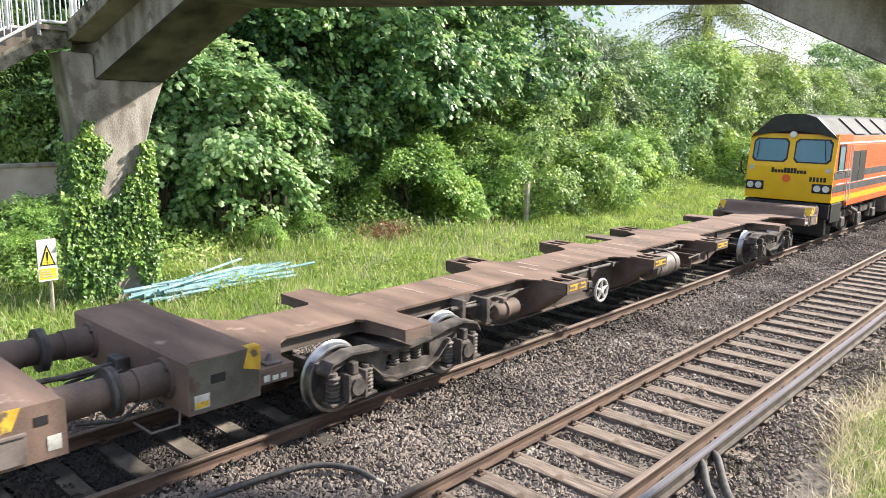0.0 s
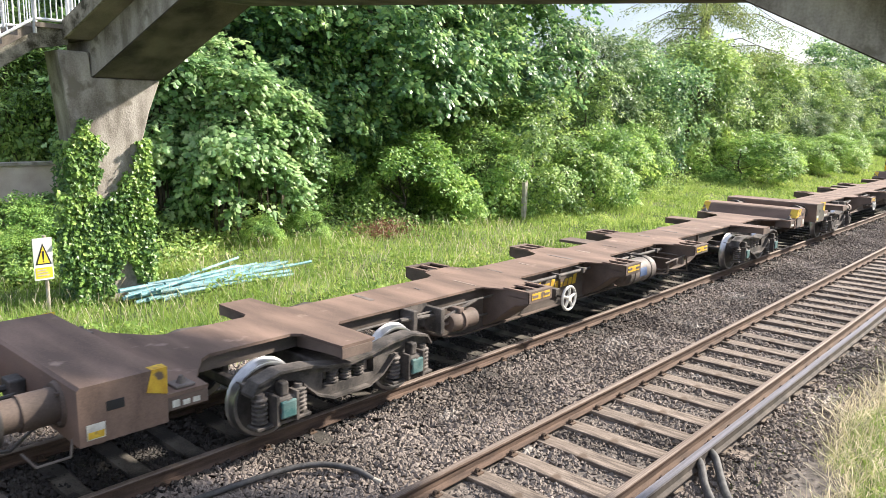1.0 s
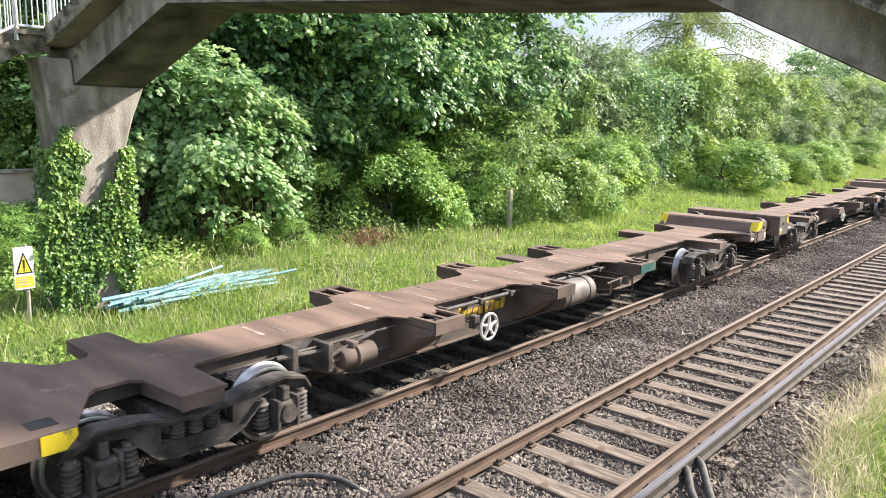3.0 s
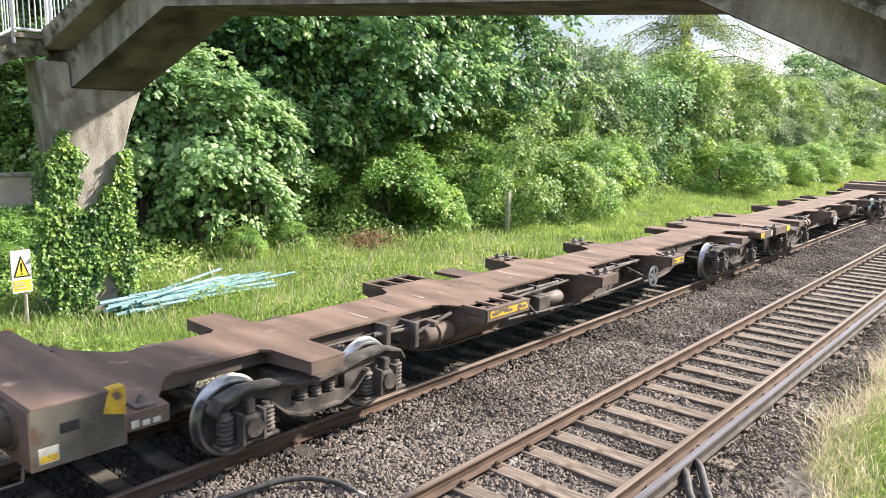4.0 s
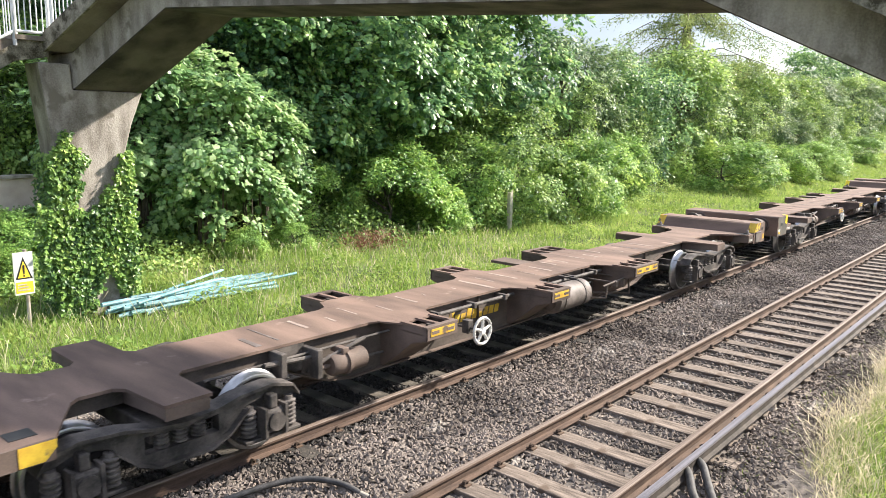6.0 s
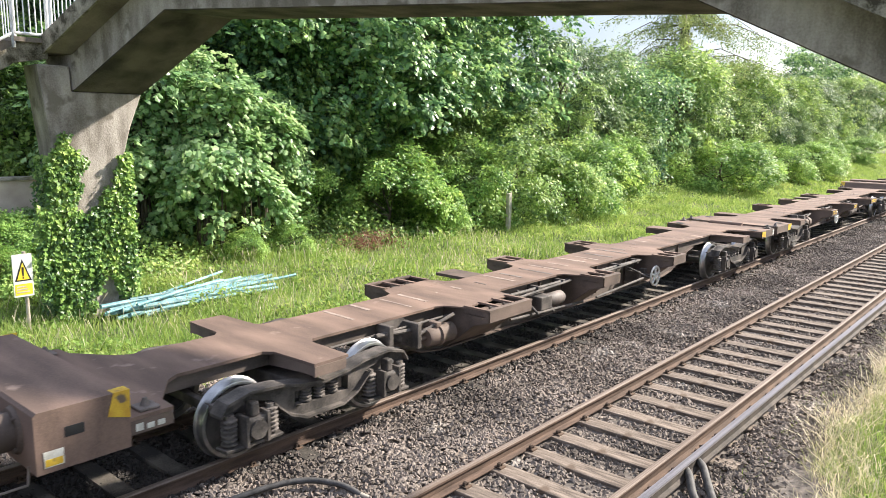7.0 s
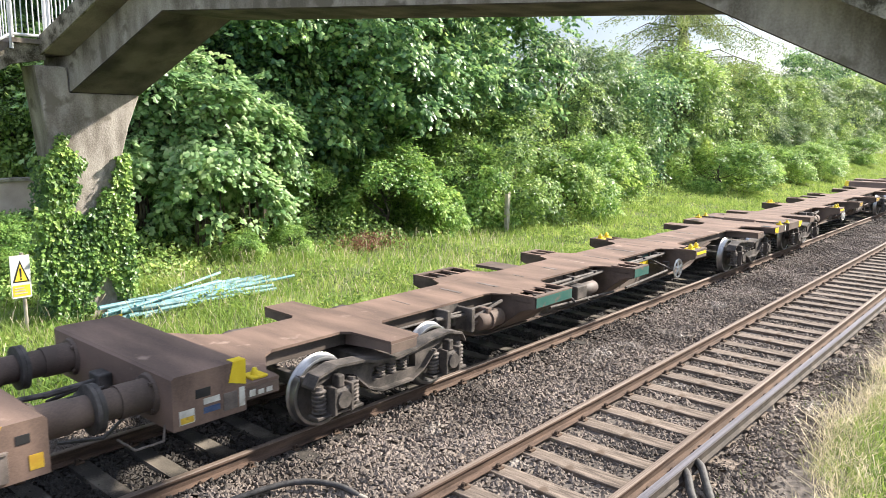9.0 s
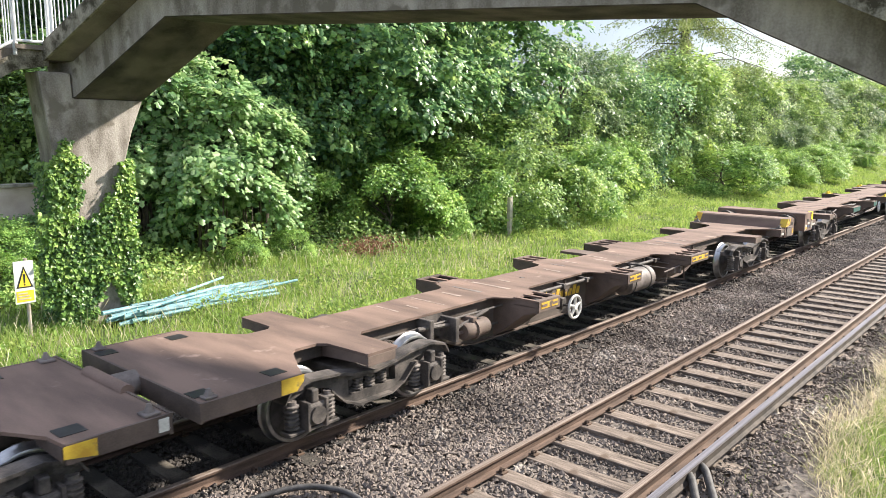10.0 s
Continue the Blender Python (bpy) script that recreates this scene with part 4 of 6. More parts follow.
def build_loco():
    """Six-axle diesel. Local x runs forward from its rear cab face."""
    lo = thing("diesel_locomotive", "orange and grey diesel locomotive with bright yellow cab end", "locomotive")
    hw = 1.28
    sec = [(-hw, 1.05), (-hw, 2.95), (-1.22, 3.25), (-0.62, 3.80), (-0.3, 3.88), (0.3, 3.88), (0.62, 3.80), (1.22, 3.25), (hw, 2.95), (hw, 1.05)]
    bm = bmesh.new()
    prism(bm, [(y, z) for y, z in sec if z <= 3.3], "x", 1.75, 21.0)
    part("body", bm, M_LOCOO, lo, "bright orange body side")
    bm = bmesh.new()
    prism(bm, [(y, z) for y, z in sec if z >= 3.2], "x", 0.25, 21.0)
    r = part("roof", bm, M_ROOF, lo, "grey angled roof")
    for u in (2.2, 4.2, 6.2, 8.6, 11.0):
        bm = bmesh.new()
        prism(bm, [(-1.20, 3.30), (-0.66, 3.80), (-0.68, 3.815), (-1.22, 3.315)], "x", u, u + 1.3)
        part("roof_panel", bm, M_LOCOG, r)
    # cab: face leans back, windows sit in dark seals
    bm = bmesh.new()
    prism(bm, [(0.0, 1.26), (0.0, 2.25), (0.18, 3.3), (1.75, 3.3), (1.75, 1.26)], "y", -hw + 0.004, hw - 0.004)
    cab = part("cab", bm, M_LOCOO, lo, "orange cab side")
    bm = bmesh.new()
    prism(bm, [(-0.03, 1.25), (-0.03, 2.26), (0.15, 3.28), (0.19, 3.28), (0.02, 2.25), (0.02, 1.25)], "y", -hw, hw)
    face = part("cab_face", bm, M_LOCOY, lo, "bright yellow cab end")
    bm = bmesh.new()
    prism(bm, [(-1.27, 3.14), (-1.20, 3.25), (-0.62, 3.80), (-0.3, 3.89), (0.3, 3.89), (0.62, 3.80), (1.20, 3.25), (1.27, 3.14), (1.15, 3.2), (0.6, 3.33), (0, 3.38), (-0.6, 3.33), (-1.15, 3.2)], "x", 0.06, 0.9)
    part("cab_roof", bm, M_BLACK, lo, "black cab roof dome")
    sl = 0.18 / 1.05
    for s in (-1, 1):
        for nm, grow, mat, dx in (("window_seal", 0.045, M_BLACK, -0.045), ("windscreen", 0.0, M_GLASS_SKY, -0.055)):
            y0, y1, z0, z1 = 0.13 - grow, 1.12 + grow, 2.45 - grow, 3.10 + grow
            bm = bmesh.new()
            c = 0.1
            q = [(y0 + c, z0), (y1 - c, z0), (y1, z0 + c), (y1, z1 - c), (y1 - c, z1), (y0 + c, z1), (y0, z1 - c), (y0, z0 + c)]
            f0 = [bm.verts.new(((z - 2.25) * sl + dx + 0.01, s * y, z)) for y, z in q]
            f1 = [bm.verts.new(((z - 2.25) * sl + dx + 0.05, s * y, z)) for y, z in q]
            fs = [bm.faces.new(f0), bm.faces.new(f1[::-1])] + [bm.faces.new((f0[i], f1[i], f1[(i + 1) % 8], f0[(i + 1) % 8])) for i in range(8)]
            bmesh.ops.recalc_face_normals(bm, faces=fs)
            part(nm, bm, mat, face)
        bm = bmesh.new()
        box(bm, -0.06, -0.02, s * 0.72, s * 1.27, 1.52, 1.80, 0.03)
        hl = part("headlight_housing", bm, M_BLACK, face)
        for y in (0.87, 1.12):
            bm = bmesh.new()
            rod(bm, (-0.075, s * y, 1.66), (-0.05, s * y, 1.66), 0.10, seg=18)
            part("lamp", bm, M_LAMP, face, "round headlamp")
        bm = bmesh.new()
        rod(bm, (-0.04, s * 0.95, 3.12), (0.0, s * 1.02, 2.5), 0.012, seg=6)
        part("wiper", bm, M_BLACK, face)
        bm = bmesh.new()
        box(bm, -0.038, -0.031, s * 1.06, s * 1.2, 2.14, 2.28)
        part("notice", bm, M_LABEL, face)
    bm = bmesh.new()
    rod(bm, (0.06, 0, 3.27), (0.13, 0, 3.27), 0.10, seg=18)
    part("lamp", bm, M_LAMP, face, "round marker lamp")
    bm = bmesh.new()
    rod(bm, (-0.06, 0.05, 1.92), (-0.03, 0.05, 1.92), 0.12, seg=18)
    part("orange_cover", bm, M_LOCOO, face, "orange cable socket cover")
    bm = bmesh.new()
    bm.free()
    for i in range(11):
        a = -0.52 + i * 0.095
        bm = bmesh.new()
        box(bm, -0.036, -0.031, -a - 0.08, -a, 2.08, 2.24 if i in (0, 4, 5, 6, 7) else 2.18)
        part("livery_bar", bm, M_BLACK, face)
    for i in range(5):
        bm = bmesh.new()
        box(bm, -0.036, -0.031, -0.62 - i * 0.1 - 0.07, -0.62 - i * 0.1, 1.86, 2.0)
        part("number_bar", bm, M_BLACK, face)
    # sides: grey bands, yellow stripe, doors, grilles
    for s in (-1, 1):
        for nm, a, b, z0, z1, mat in (("grey_band", 0.05, 21.0, 1.95, 2.16, M_LOCOG), ("grey_band", 0.05, 21.0, 1.55, 1.75, M_LOCOG), ("sill_stripe", 0.0, 21.0, 1.24, 1.42, M_LOCOY), ("light_line", 0.3, 21.0, 3.02, 3.07, M_WHITE)):
            bm = bmesh.new()
            box(bm, a, b, s * (hw - 0.002), s * (hw + 0.004), z0, z1)
            part(nm, bm, mat, lo)
        bm = bmesh.new()
        box(bm, 0.42, 1.0, s * hw, s * (hw + 0.006), 2.2, 2.95, 0.02)
        part("cab_window", bm, M_GLASS_SKY, lo)
        for u in (1.35, 1.70):
            bm = bmesh.new()
            rod(bm, (u, s * (hw + 0.05), 1.2), (u, s * (hw + 0.05), 2.95), 0.018, seg=8)
            part("handrail", bm, M_WHITE, lo)
        for u in (1.95, 2.78):
            bm = bmesh.new()
            box(bm, u, u + 0.78, s * hw, s * (hw + 0.012), 1.80, 2.78, 0.004)
            part("dark_grille", bm, M_BLACK, lo, "black side grille")
        bm = bmesh.new()
        box(bm, 0.36, 1.06, s * (hw - 0.003), s * (hw + 0.004), 2.14, 3.0, 0.02)
        part("window_seal", bm, M_BLACK, lo)
        bm = bmesh.new()
        box(bm, 0.10, 1.20, s * (hw - 0.05), s * (hw + 0.005), 0.62, 1.21, 0.02)
        part("cab_step", bm, M_BLACK, lo, "black cab step recess")
        for z in (1.78, 2.19):
            bm = bmesh.new()
            box(bm, 0.3, 21.0, s * hw, s * (hw + 0.006), z, z + 0.03)
            part("light_line", bm, M_WHITE, lo)
        bm = bmesh.new()
        for i in range(10):
            box(bm, 3.6, 7.5, s * hw, s * (hw + 0.012), 2.2 + i * 0.08, 2.24 + i * 0.08)
        part("louvre", bm, M_LOCOO, lo)
    bm = bmesh.new()
    box(bm, 0.0, 21.0, -1.2, 1.2, 1.0, 1.2, 0.01)
    box(bm, -0.05, 0.3, -1.25, 1.25, 0.75, 1.2, 0.02)
    part("underframe", bm, M_BLACK, lo)
    bm = bmesh.new()
    box(bm, -0.12, 0.1, -1.2, 1.2, 0.25, 0.75, 0.03)
    part("plough", bm, M_BLACK, lo)
    for s in (-1, 1):
        bf = new("buffer")
        bf.parent = lo
        bm = bmesh.new()
        rod(bm, (-0.02, s * 0.87, 1.03), (-0.5, s * 0.87, 1.03), 0.13, seg=18)
        rod(bm, (-0.48, s * 0.87, 1.03), (-0.54, s * 0.87, 1.03), 0.24, seg=22)
        part("casing", bm, M_BLACK, bf)
    bm = bmesh.new()
    box(bm, 7.6, 13.0, -1.25, 1.25, 0.35, 1.0, 0.12)
    part("fuel_tank", bm, M_TANK, lo)
    for x in (3.7, 17.2):
        bg = new("bogie")
        bg.parent = lo
        bg.location = (x, 0, 0)
        for s in (-1, 1):
            bm = bmesh.new()
            box(bm, -2.6, 2.6, s * 1.0, s * 1.14, 0.62, 0.86, 0.03)
            for wx in (-2.0, 0, 2.0):
                box(bm, wx - 0.22, wx + 0.22, s * 1.0, s * 1.26, 0.36, 0.68, 0.04)
                for e in (-0.36, 0.36):
                    rod(bm, (wx + e, s * 1.1, 0.4), (wx + e, s * 1.1, 0.9), 0.1, seg=12)
            rod(bm, (-1.4, s * 1.25, 0.95), (-0.5, s * 1.25, 0.75), 0.07, seg=10)
            part("side_frame", bm, M_BOGIE, bg, "grimy dark bogie frame with springs")
        for wx in (-2.0, 0.0, 2.0):
            WHEELSETS.append(build_wheelset(bg, wx))
    lo.location = (LOCO_X, YC, 0)
    MOVERS.append((lo, LOCO_X))


LOCO_X = 24.15
build_loco()


# ---- footbridge ----
def bx(y, off=0.0):
    """The bridge crosses a little askew: x of its front face at y."""
    return 6.0 + 0.25 * (10.3 - y) + off


def loft(bm, stations, off0, off1):
    """A bar across the line through stations (y, bottom z, top z), from one offset in x to another."""
    rows = []
    for y, z0, z1 in stations:
        rows.append([bm.verts.new((bx(y, o), y, z)) for o, z in ((off0, z0), (off1, z0), (off1, z1), (off0, z1))])
    fs = [bm.faces.new(rows[0][::-1]), bm.faces.new(rows[-1])]
    for a, b in zip(rows, rows[1:]):
        for i in range(4):
            fs.append(bm.faces.new((a[i], a[(i + 1) % 4], b[(i + 1) % 4], b[i])))
    bmesh.ops.recalc_face_normals(bm, faces=fs)


def rail_panel(parent, p0, p1, up, n, thick=0.011):
    """A white steel balustrade between two points: posts, two rails and thin upright bars."""
    a, b = Vector(p0), Vector(p1)
    for q in (a, b):
        bm = bmesh.new()
        rod(bm, q - Vector((0, 0, 0.15)), q + Vector((0, 0, up + 0.05)), 0.035, seg=8)
        part("post", bm, M_WHITE, parent)
    for h in (0.10, up):
        bm = bmesh.new()
        rod(bm, a + Vector((0, 0, h)), b + Vector((0, 0, h)), 0.026, seg=8)
        part("rail", bm, M_WHITE, parent)
    for i in range(1, n):
        q = a.lerp(b, i / n)
        bm = bmesh.new()
        rod(bm, q + Vector((0, 0, 0.10)), q + Vector((0, 0, up)), thick, seg=6)
        part("baluster", bm, M_WHITE, parent)


def build_bridge():
    br = thing("footbridge", "weathered grey concrete footbridge with inclined haunches over the railway", "footbridge", kind="structure")
    soffit = [(11.0, 4.15), (10.3, 4.17), (7.97, 5.47), (-0.28, 5.10), (-2.3, 4.08), (-4.3, 3.0)]
    bm = bmesh.new()
    loft(bm, [(y, z, z + 0.66) for y, z in soffit], 0.0, 1.32)
    bmesh.ops.bevel(bm, geom=[e for e in bm.edges], offset=0.015, segments=1, affect="EDGES")
    rib = part("rib", bm, M_CONCRETE, br, "grey rendered concrete rib with stained underside darkened for shade")
    rib.data.materials.append(M_SOFFIT_SHADE)
    # Faces turned down take the darker concrete that carries their shade.
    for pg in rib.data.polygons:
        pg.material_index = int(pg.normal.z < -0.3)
    bm = bmesh.new()
    loft(bm, [(y, z + 0.66, z + 0.90) for y, z in soffit], -0.46, 1.78)
    sl = part("deck_slab", bm, M_CONCDARK, br, "stained concrete deck slab")
    bm = bmesh.new()
    loft(bm, [(y, z + 0.63, z + 0.95) for y, z in soffit[1:]], -0.50, -0.455)
    part("edge_beam", bm, M_MOSS, br, "pale mossy slab edge")
    # far pier, flared towards its head
    bm = bmesh.new()
    prof = [(5.72, -0.6), (5.62, 0.6), (5.59, 2.2), (5.55, 3.2), (5.40, 4.62), (5.95, 4.62), (5.97, 4.16), (7.30, 4.16), (7.05, 3.55), (6.80, 2.7), (6.68, 2.0), (6.70, 0.6), (6.82, -0.6)]
    prism(bm, prof, "y", 10.30, 10.95)
    bmesh.ops.bevel(bm, geom=[e for e in bm.edges], offset=0.02, segments=1, affect="EDGES")
    part("pier", bm, M_CONCRETE, br, "smooth grey concrete pier widening at its head")
    # near pier
    bm = bmesh.new()
    prism(bm, [(10.0, -0.4), (9.9, 3.4), (10.6, 3.4), (10.5, -0.4)], "y", -4.9, -4.3)
    part("pier", bm, M_CONCRETE, br)
    # stairs that go down along the line from the pier head
    bm = bmesh.new()
    prism(bm, [(5.60, 4.72), (5.60, 5.02), (5.15, 4.98), (3.2, 3.75), (3.2, 3.45), (5.05, 4.62)], "y", 10.32, 11.9)
    part("stair_slab", bm, M_MOSS, br, "pale stained stair slab")
    bm = bmesh.new()
    box(bm, 5.05, 5.66, 10.26, 11.9, 4.98, 5.06)
    for i in range(9):
        box(bm, 5.05 - 0.26 * (i + 1), 5.05 - 0.26 * i, 10.36, 11.8, 4.98 - 0.165 * (i + 1) - 0.1, 4.98 - 0.165 * i)
    part("stair_treads", bm, M_CONCDARK, br)
    rail_panel(br, (5.05, 10.30, 5.02), (5.62, 10.30, 5.02), 1.05, 6)
    rail_panel(br, (3.5, 10.32, 4.05), (5.05, 10.30, 5.02), 1.05, 14)
    rail_panel(br, (5.05, 11.85, 5.02), (5.62, 11.85, 5.02), 1.05, 6)
    rail_panel(br, (3.5, 11.85, 4.05), (5.05, 11.85, 5.02), 1.05, 14)
    rail_panel(br, (bx(10.1, -0.44), 10.1, 5.15), (bx(8.0, -0.44), 8.0, 6.32), 1.05, 20)
    rail_panel(br, (bx(10.1, 1.72), 10.1, 5.15), (bx(8.0, 1.72), 8.0, 6.32), 1.05, 20)


build_bridge()


# ---- leaves ----
def leaf_arrays(p, nrm, size, rng, width=0.72, fold=0.18):
    """One folded four-cornered leaf for every point."""
    k = len(p)
    t = rng.normal(size=(k, 3))
    t[:, 2] -= 0.6
    nrm = nrm / np.linalg.norm(nrm, axis=1, keepdims=True)
    t -= nrm * (t * nrm).sum(1, keepdims=True)
    t /= np.linalg.norm(t, axis=1, keepdims=True) + 1e-9
    b = np.cross(nrm, t)
    s = (size * rng.uniform(0.6, 1.25, k))[:, None]
    mid = p + t * s * 0.45
    v = np.stack([p, mid + b * s * width * 0.5 + nrm * s * fold, p + t * s, mid - b * s * width * 0.5 + nrm * s * fold], 1).reshape(-1, 3)
    f = np.arange(4 * k).reshape(k, 4)
    return v, f


def shaped_leaves(p, nrm, tip, size, rng, shape):
    """One leaf for every point, lying along its tip direction: lobed like a hand, oval or slender, folded along its midrib."""
    k = len(p)
    nrm = nrm / (np.linalg.norm(nrm, axis=1, keepdims=True) + 1e-9)
    t = tip - nrm * (tip * nrm).sum(1, keepdims=True)
    t /= np.linalg.norm(t, axis=1, keepdims=True) + 1e-9
    b = np.cross(nrm, t)
    s = (size * rng.uniform(0.65, 1.25, k))[:, None]
    if shape == "lobed":
        out = [(0, 0), (0.50, 0.15), (0.24, 0.36), (0.42, 0.66), (0, 1.0), (-0.42, 0.66), (-0.24, 0.36), (-0.50, 0.15)]
        tri = np.array([(0, 1, 2), (0, 2, 4), (2, 3, 4), (0, 6, 7), (0, 4, 6), (4, 5, 6)])
    else:
        w = 0.17 if shape == "slender" else 0.33
        out = [(0, 0), (w, 0.45), (0, 1.0), (-w, 0.45)]
        tri = np.array([(0, 1, 2), (0, 2, 3)])
    v = np.stack([p + b * s * u + t * s * w_ - nrm * s * (0.28 * abs(u) + 0.10 * w_ * w_) for u, w_ in out], 1).reshape(-1, 3)
    f = (tri[None] + len(out) * np.arange(k)[:, None, None]).reshape(-1, 3)
    return v, f


def crown(rng, centre, radii, lumps, lump_r, sprays, per, length, up=0.7, droop=0.3, shell=0.7, flat=0.75, fill=0.15):
    """Leaves of a crown: boughs are uneven lumps on an ellipsoid, each hung with flat sprays of leaves that face the light, with gaps between."""
    c, r = np.array(centre, float), np.array(radii, float)
    d = rng.normal(size=(lumps, 3))
    d /= np.linalg.norm(d, axis=1, keepdims=True)
    d[:, 2] = np.where(d[:, 2] < -0.75, -d[:, 2], d[:, 2])
    wob = np.array([noise.noise(Vector(q) * 1.9 + Vector((c[2], r[0], lumps))) for q in d])
    lc = c + d * r * ((shell + (1 - shell) * rng.random(lumps)) * (1 + 0.45 * wob))[:, None]
    lr = lump_r * rng.uniform(0.55, 1.45, lumps)
    pick = rng.choice(lumps, sprays, p=lr ** 2 / (lr ** 2).sum())
    e = rng.normal(size=(sprays, 3)) + d[pick] * 0.9 + np.array([0, 0, 0.35])
    e /= np.linalg.norm(e, axis=1, keepdims=True)
    inner = np.where(rng.random(sprays) < fill, rng.uniform(0.1, 0.7, sprays), rng.uniform(0.8, 1.08, sprays))
    q = lc[pick] + e * (lr[pick] * inner)[:, None] * np.array([1.1, 1.1, flat])
    axis = e * np.array([1, 1, 0.4]) + rng.normal(size=(sprays, 3)) * 0.45 + np.array([0, 0, -droop])
    axis /= np.linalg.norm(axis, axis=1, keepdims=True)
    face = e * (1 - up) + np.array([0, 0, up]) + d[pick] * 0.3 + rng.normal(size=(sprays, 3)) * 0.14
    face -= axis * (face * axis).sum(1, keepdims=True) * 0.8
    face /= np.linalg.norm(face, axis=1, keepdims=True)
    side = np.cross(face, axis)
    m = sprays * per
    rep = lambda a: np.repeat(a, per, 0)
    along = rng.uniform(-0.25, 1.0, m)[:, None]
    sgn = rng.choice([-1.0, 1.0], m)[:, None]
    lat = sgn * rng.random(m)[:, None] * 0.42 * (1.1 - 0.6 * np.abs(along - 0.3))
    L = rep((length * rng.uniform(0.6, 1.35, sprays))[:, None])
    p = rep(q) + rep(axis) * along * L + rep(side) * lat * L - np.array([0, 0, 1.0]) * (along ** 2) * L * droop * 0.6 + rng.normal(size=(m, 3)) * 0.03
    nn = rep(face) + rng.normal(size=(m, 3)) * 0.30
    tip = rep(axis) * 0.6 + rep(side) * sgn * 0.8 + np.array([0, 0, -0.45]) + rng.normal(size=(m, 3)) * 0.35
    return p, nn, tip


def trunk_mesh(bm, rng, h, r, limbs, spread, lean=0.0):
    pts = [Vector((0, 0, -0.4))]
    for i in range(1, 6):
        pts.append(Vector((lean * i + rng.uniform(-0.12, 0.12), rng.uniform(-0.12, 0.12), h * i / 5)))
    for i in range(5):
        rod(bm, pts[i], pts[i + 1], r * (1 - 0.17 * i), r * (1 - 0.17 * (i + 1)), 9)
    for _ in range(limbs):
        a = rng.uniform(0, 2 * math.pi)
        z = h * rng.uniform(0.15, 0.85)
        p = pts[min(5, int(z / h * 5) + 1)]
        p = Vector((p.x, p.y, z))
        q = p + Vector((math.cos(a), math.sin(a), rng.uniform(0.4, 0.9))) * spread * rng.uniform(0.4, 0.8)
        mid = p.lerp(q, 0.5) + Vector((0, 0, -0.1 * spread * rng.random()))
        rod(bm, p, mid, r * 0.42, r * 0.25, 6)
        rod(bm, mid, q, r * 0.25, r * 0.08, 6)


def tree(name, label, category, x, y, h, spread, mat, leaf, shape, lumps, lump_r, sprays, per, length, seed, base=0.1, limbs=12, trunk=0.16, stems=1, group="trees and shrubs beside the line", **look_of):
    """A tree or shrub: tapered trunk or stems with limbs, and a ragged crown of leafy sprays."""
    t = thing(name, label, category, group, (x, y, float(height(x, y))))
    rng, prng = np.random.default_rng(seed), random.Random(seed)
    bm = bmesh.new()
    if stems == 1:
        trunk_mesh(bm, prng, h * 0.8, trunk, limbs, spread)
    for i in range(stems if stems > 1 else 0):
        a, q = prng.uniform(0, 2 * math.pi), prng.uniform(0.2, 0.75) * spread
        foot = Vector((math.cos(a) * 0.35, math.sin(a) * 0.35, -0.2))
        knee = Vector((math.cos(a) * q * 0.6, math.sin(a) * q * 0.6, h * 0.32))
        rod(bm, foot, knee, trunk, trunk * 0.7, 7)
        rod(bm, knee, Vector((math.cos(a) * q, math.sin(a) * q, h * prng.uniform(0.6, 0.85))), trunk * 0.7, trunk * 0.25, 6)
    part("trunk", bm, M_BARK, t)
    c = (0, 0, h * (base + (1 - base) / 2))
    p, nn, tip = crown(rng, c, (spread, spread, h * (1 - base) / 2), lumps, lump_r, sprays, per, length, **look_of)
    keep = p[:, 2] > 0.02
    v, f = shaped_leaves(p[keep], nn[keep], tip[keep], leaf, rng, shape)
    cr = new("crown", mesh_from("crown", v, f, mat))
    cr.parent = t
    return t


def again(src, x, y, scale, turn, wide=1.0):
    """The same plant once more, at another size and turn."""
    c = copy_thing(src, pose(x, y, float(height(x, y)), 0, 0, turn))
    c.scale = (scale * wide, scale * wide, scale * 1.03)
    return c


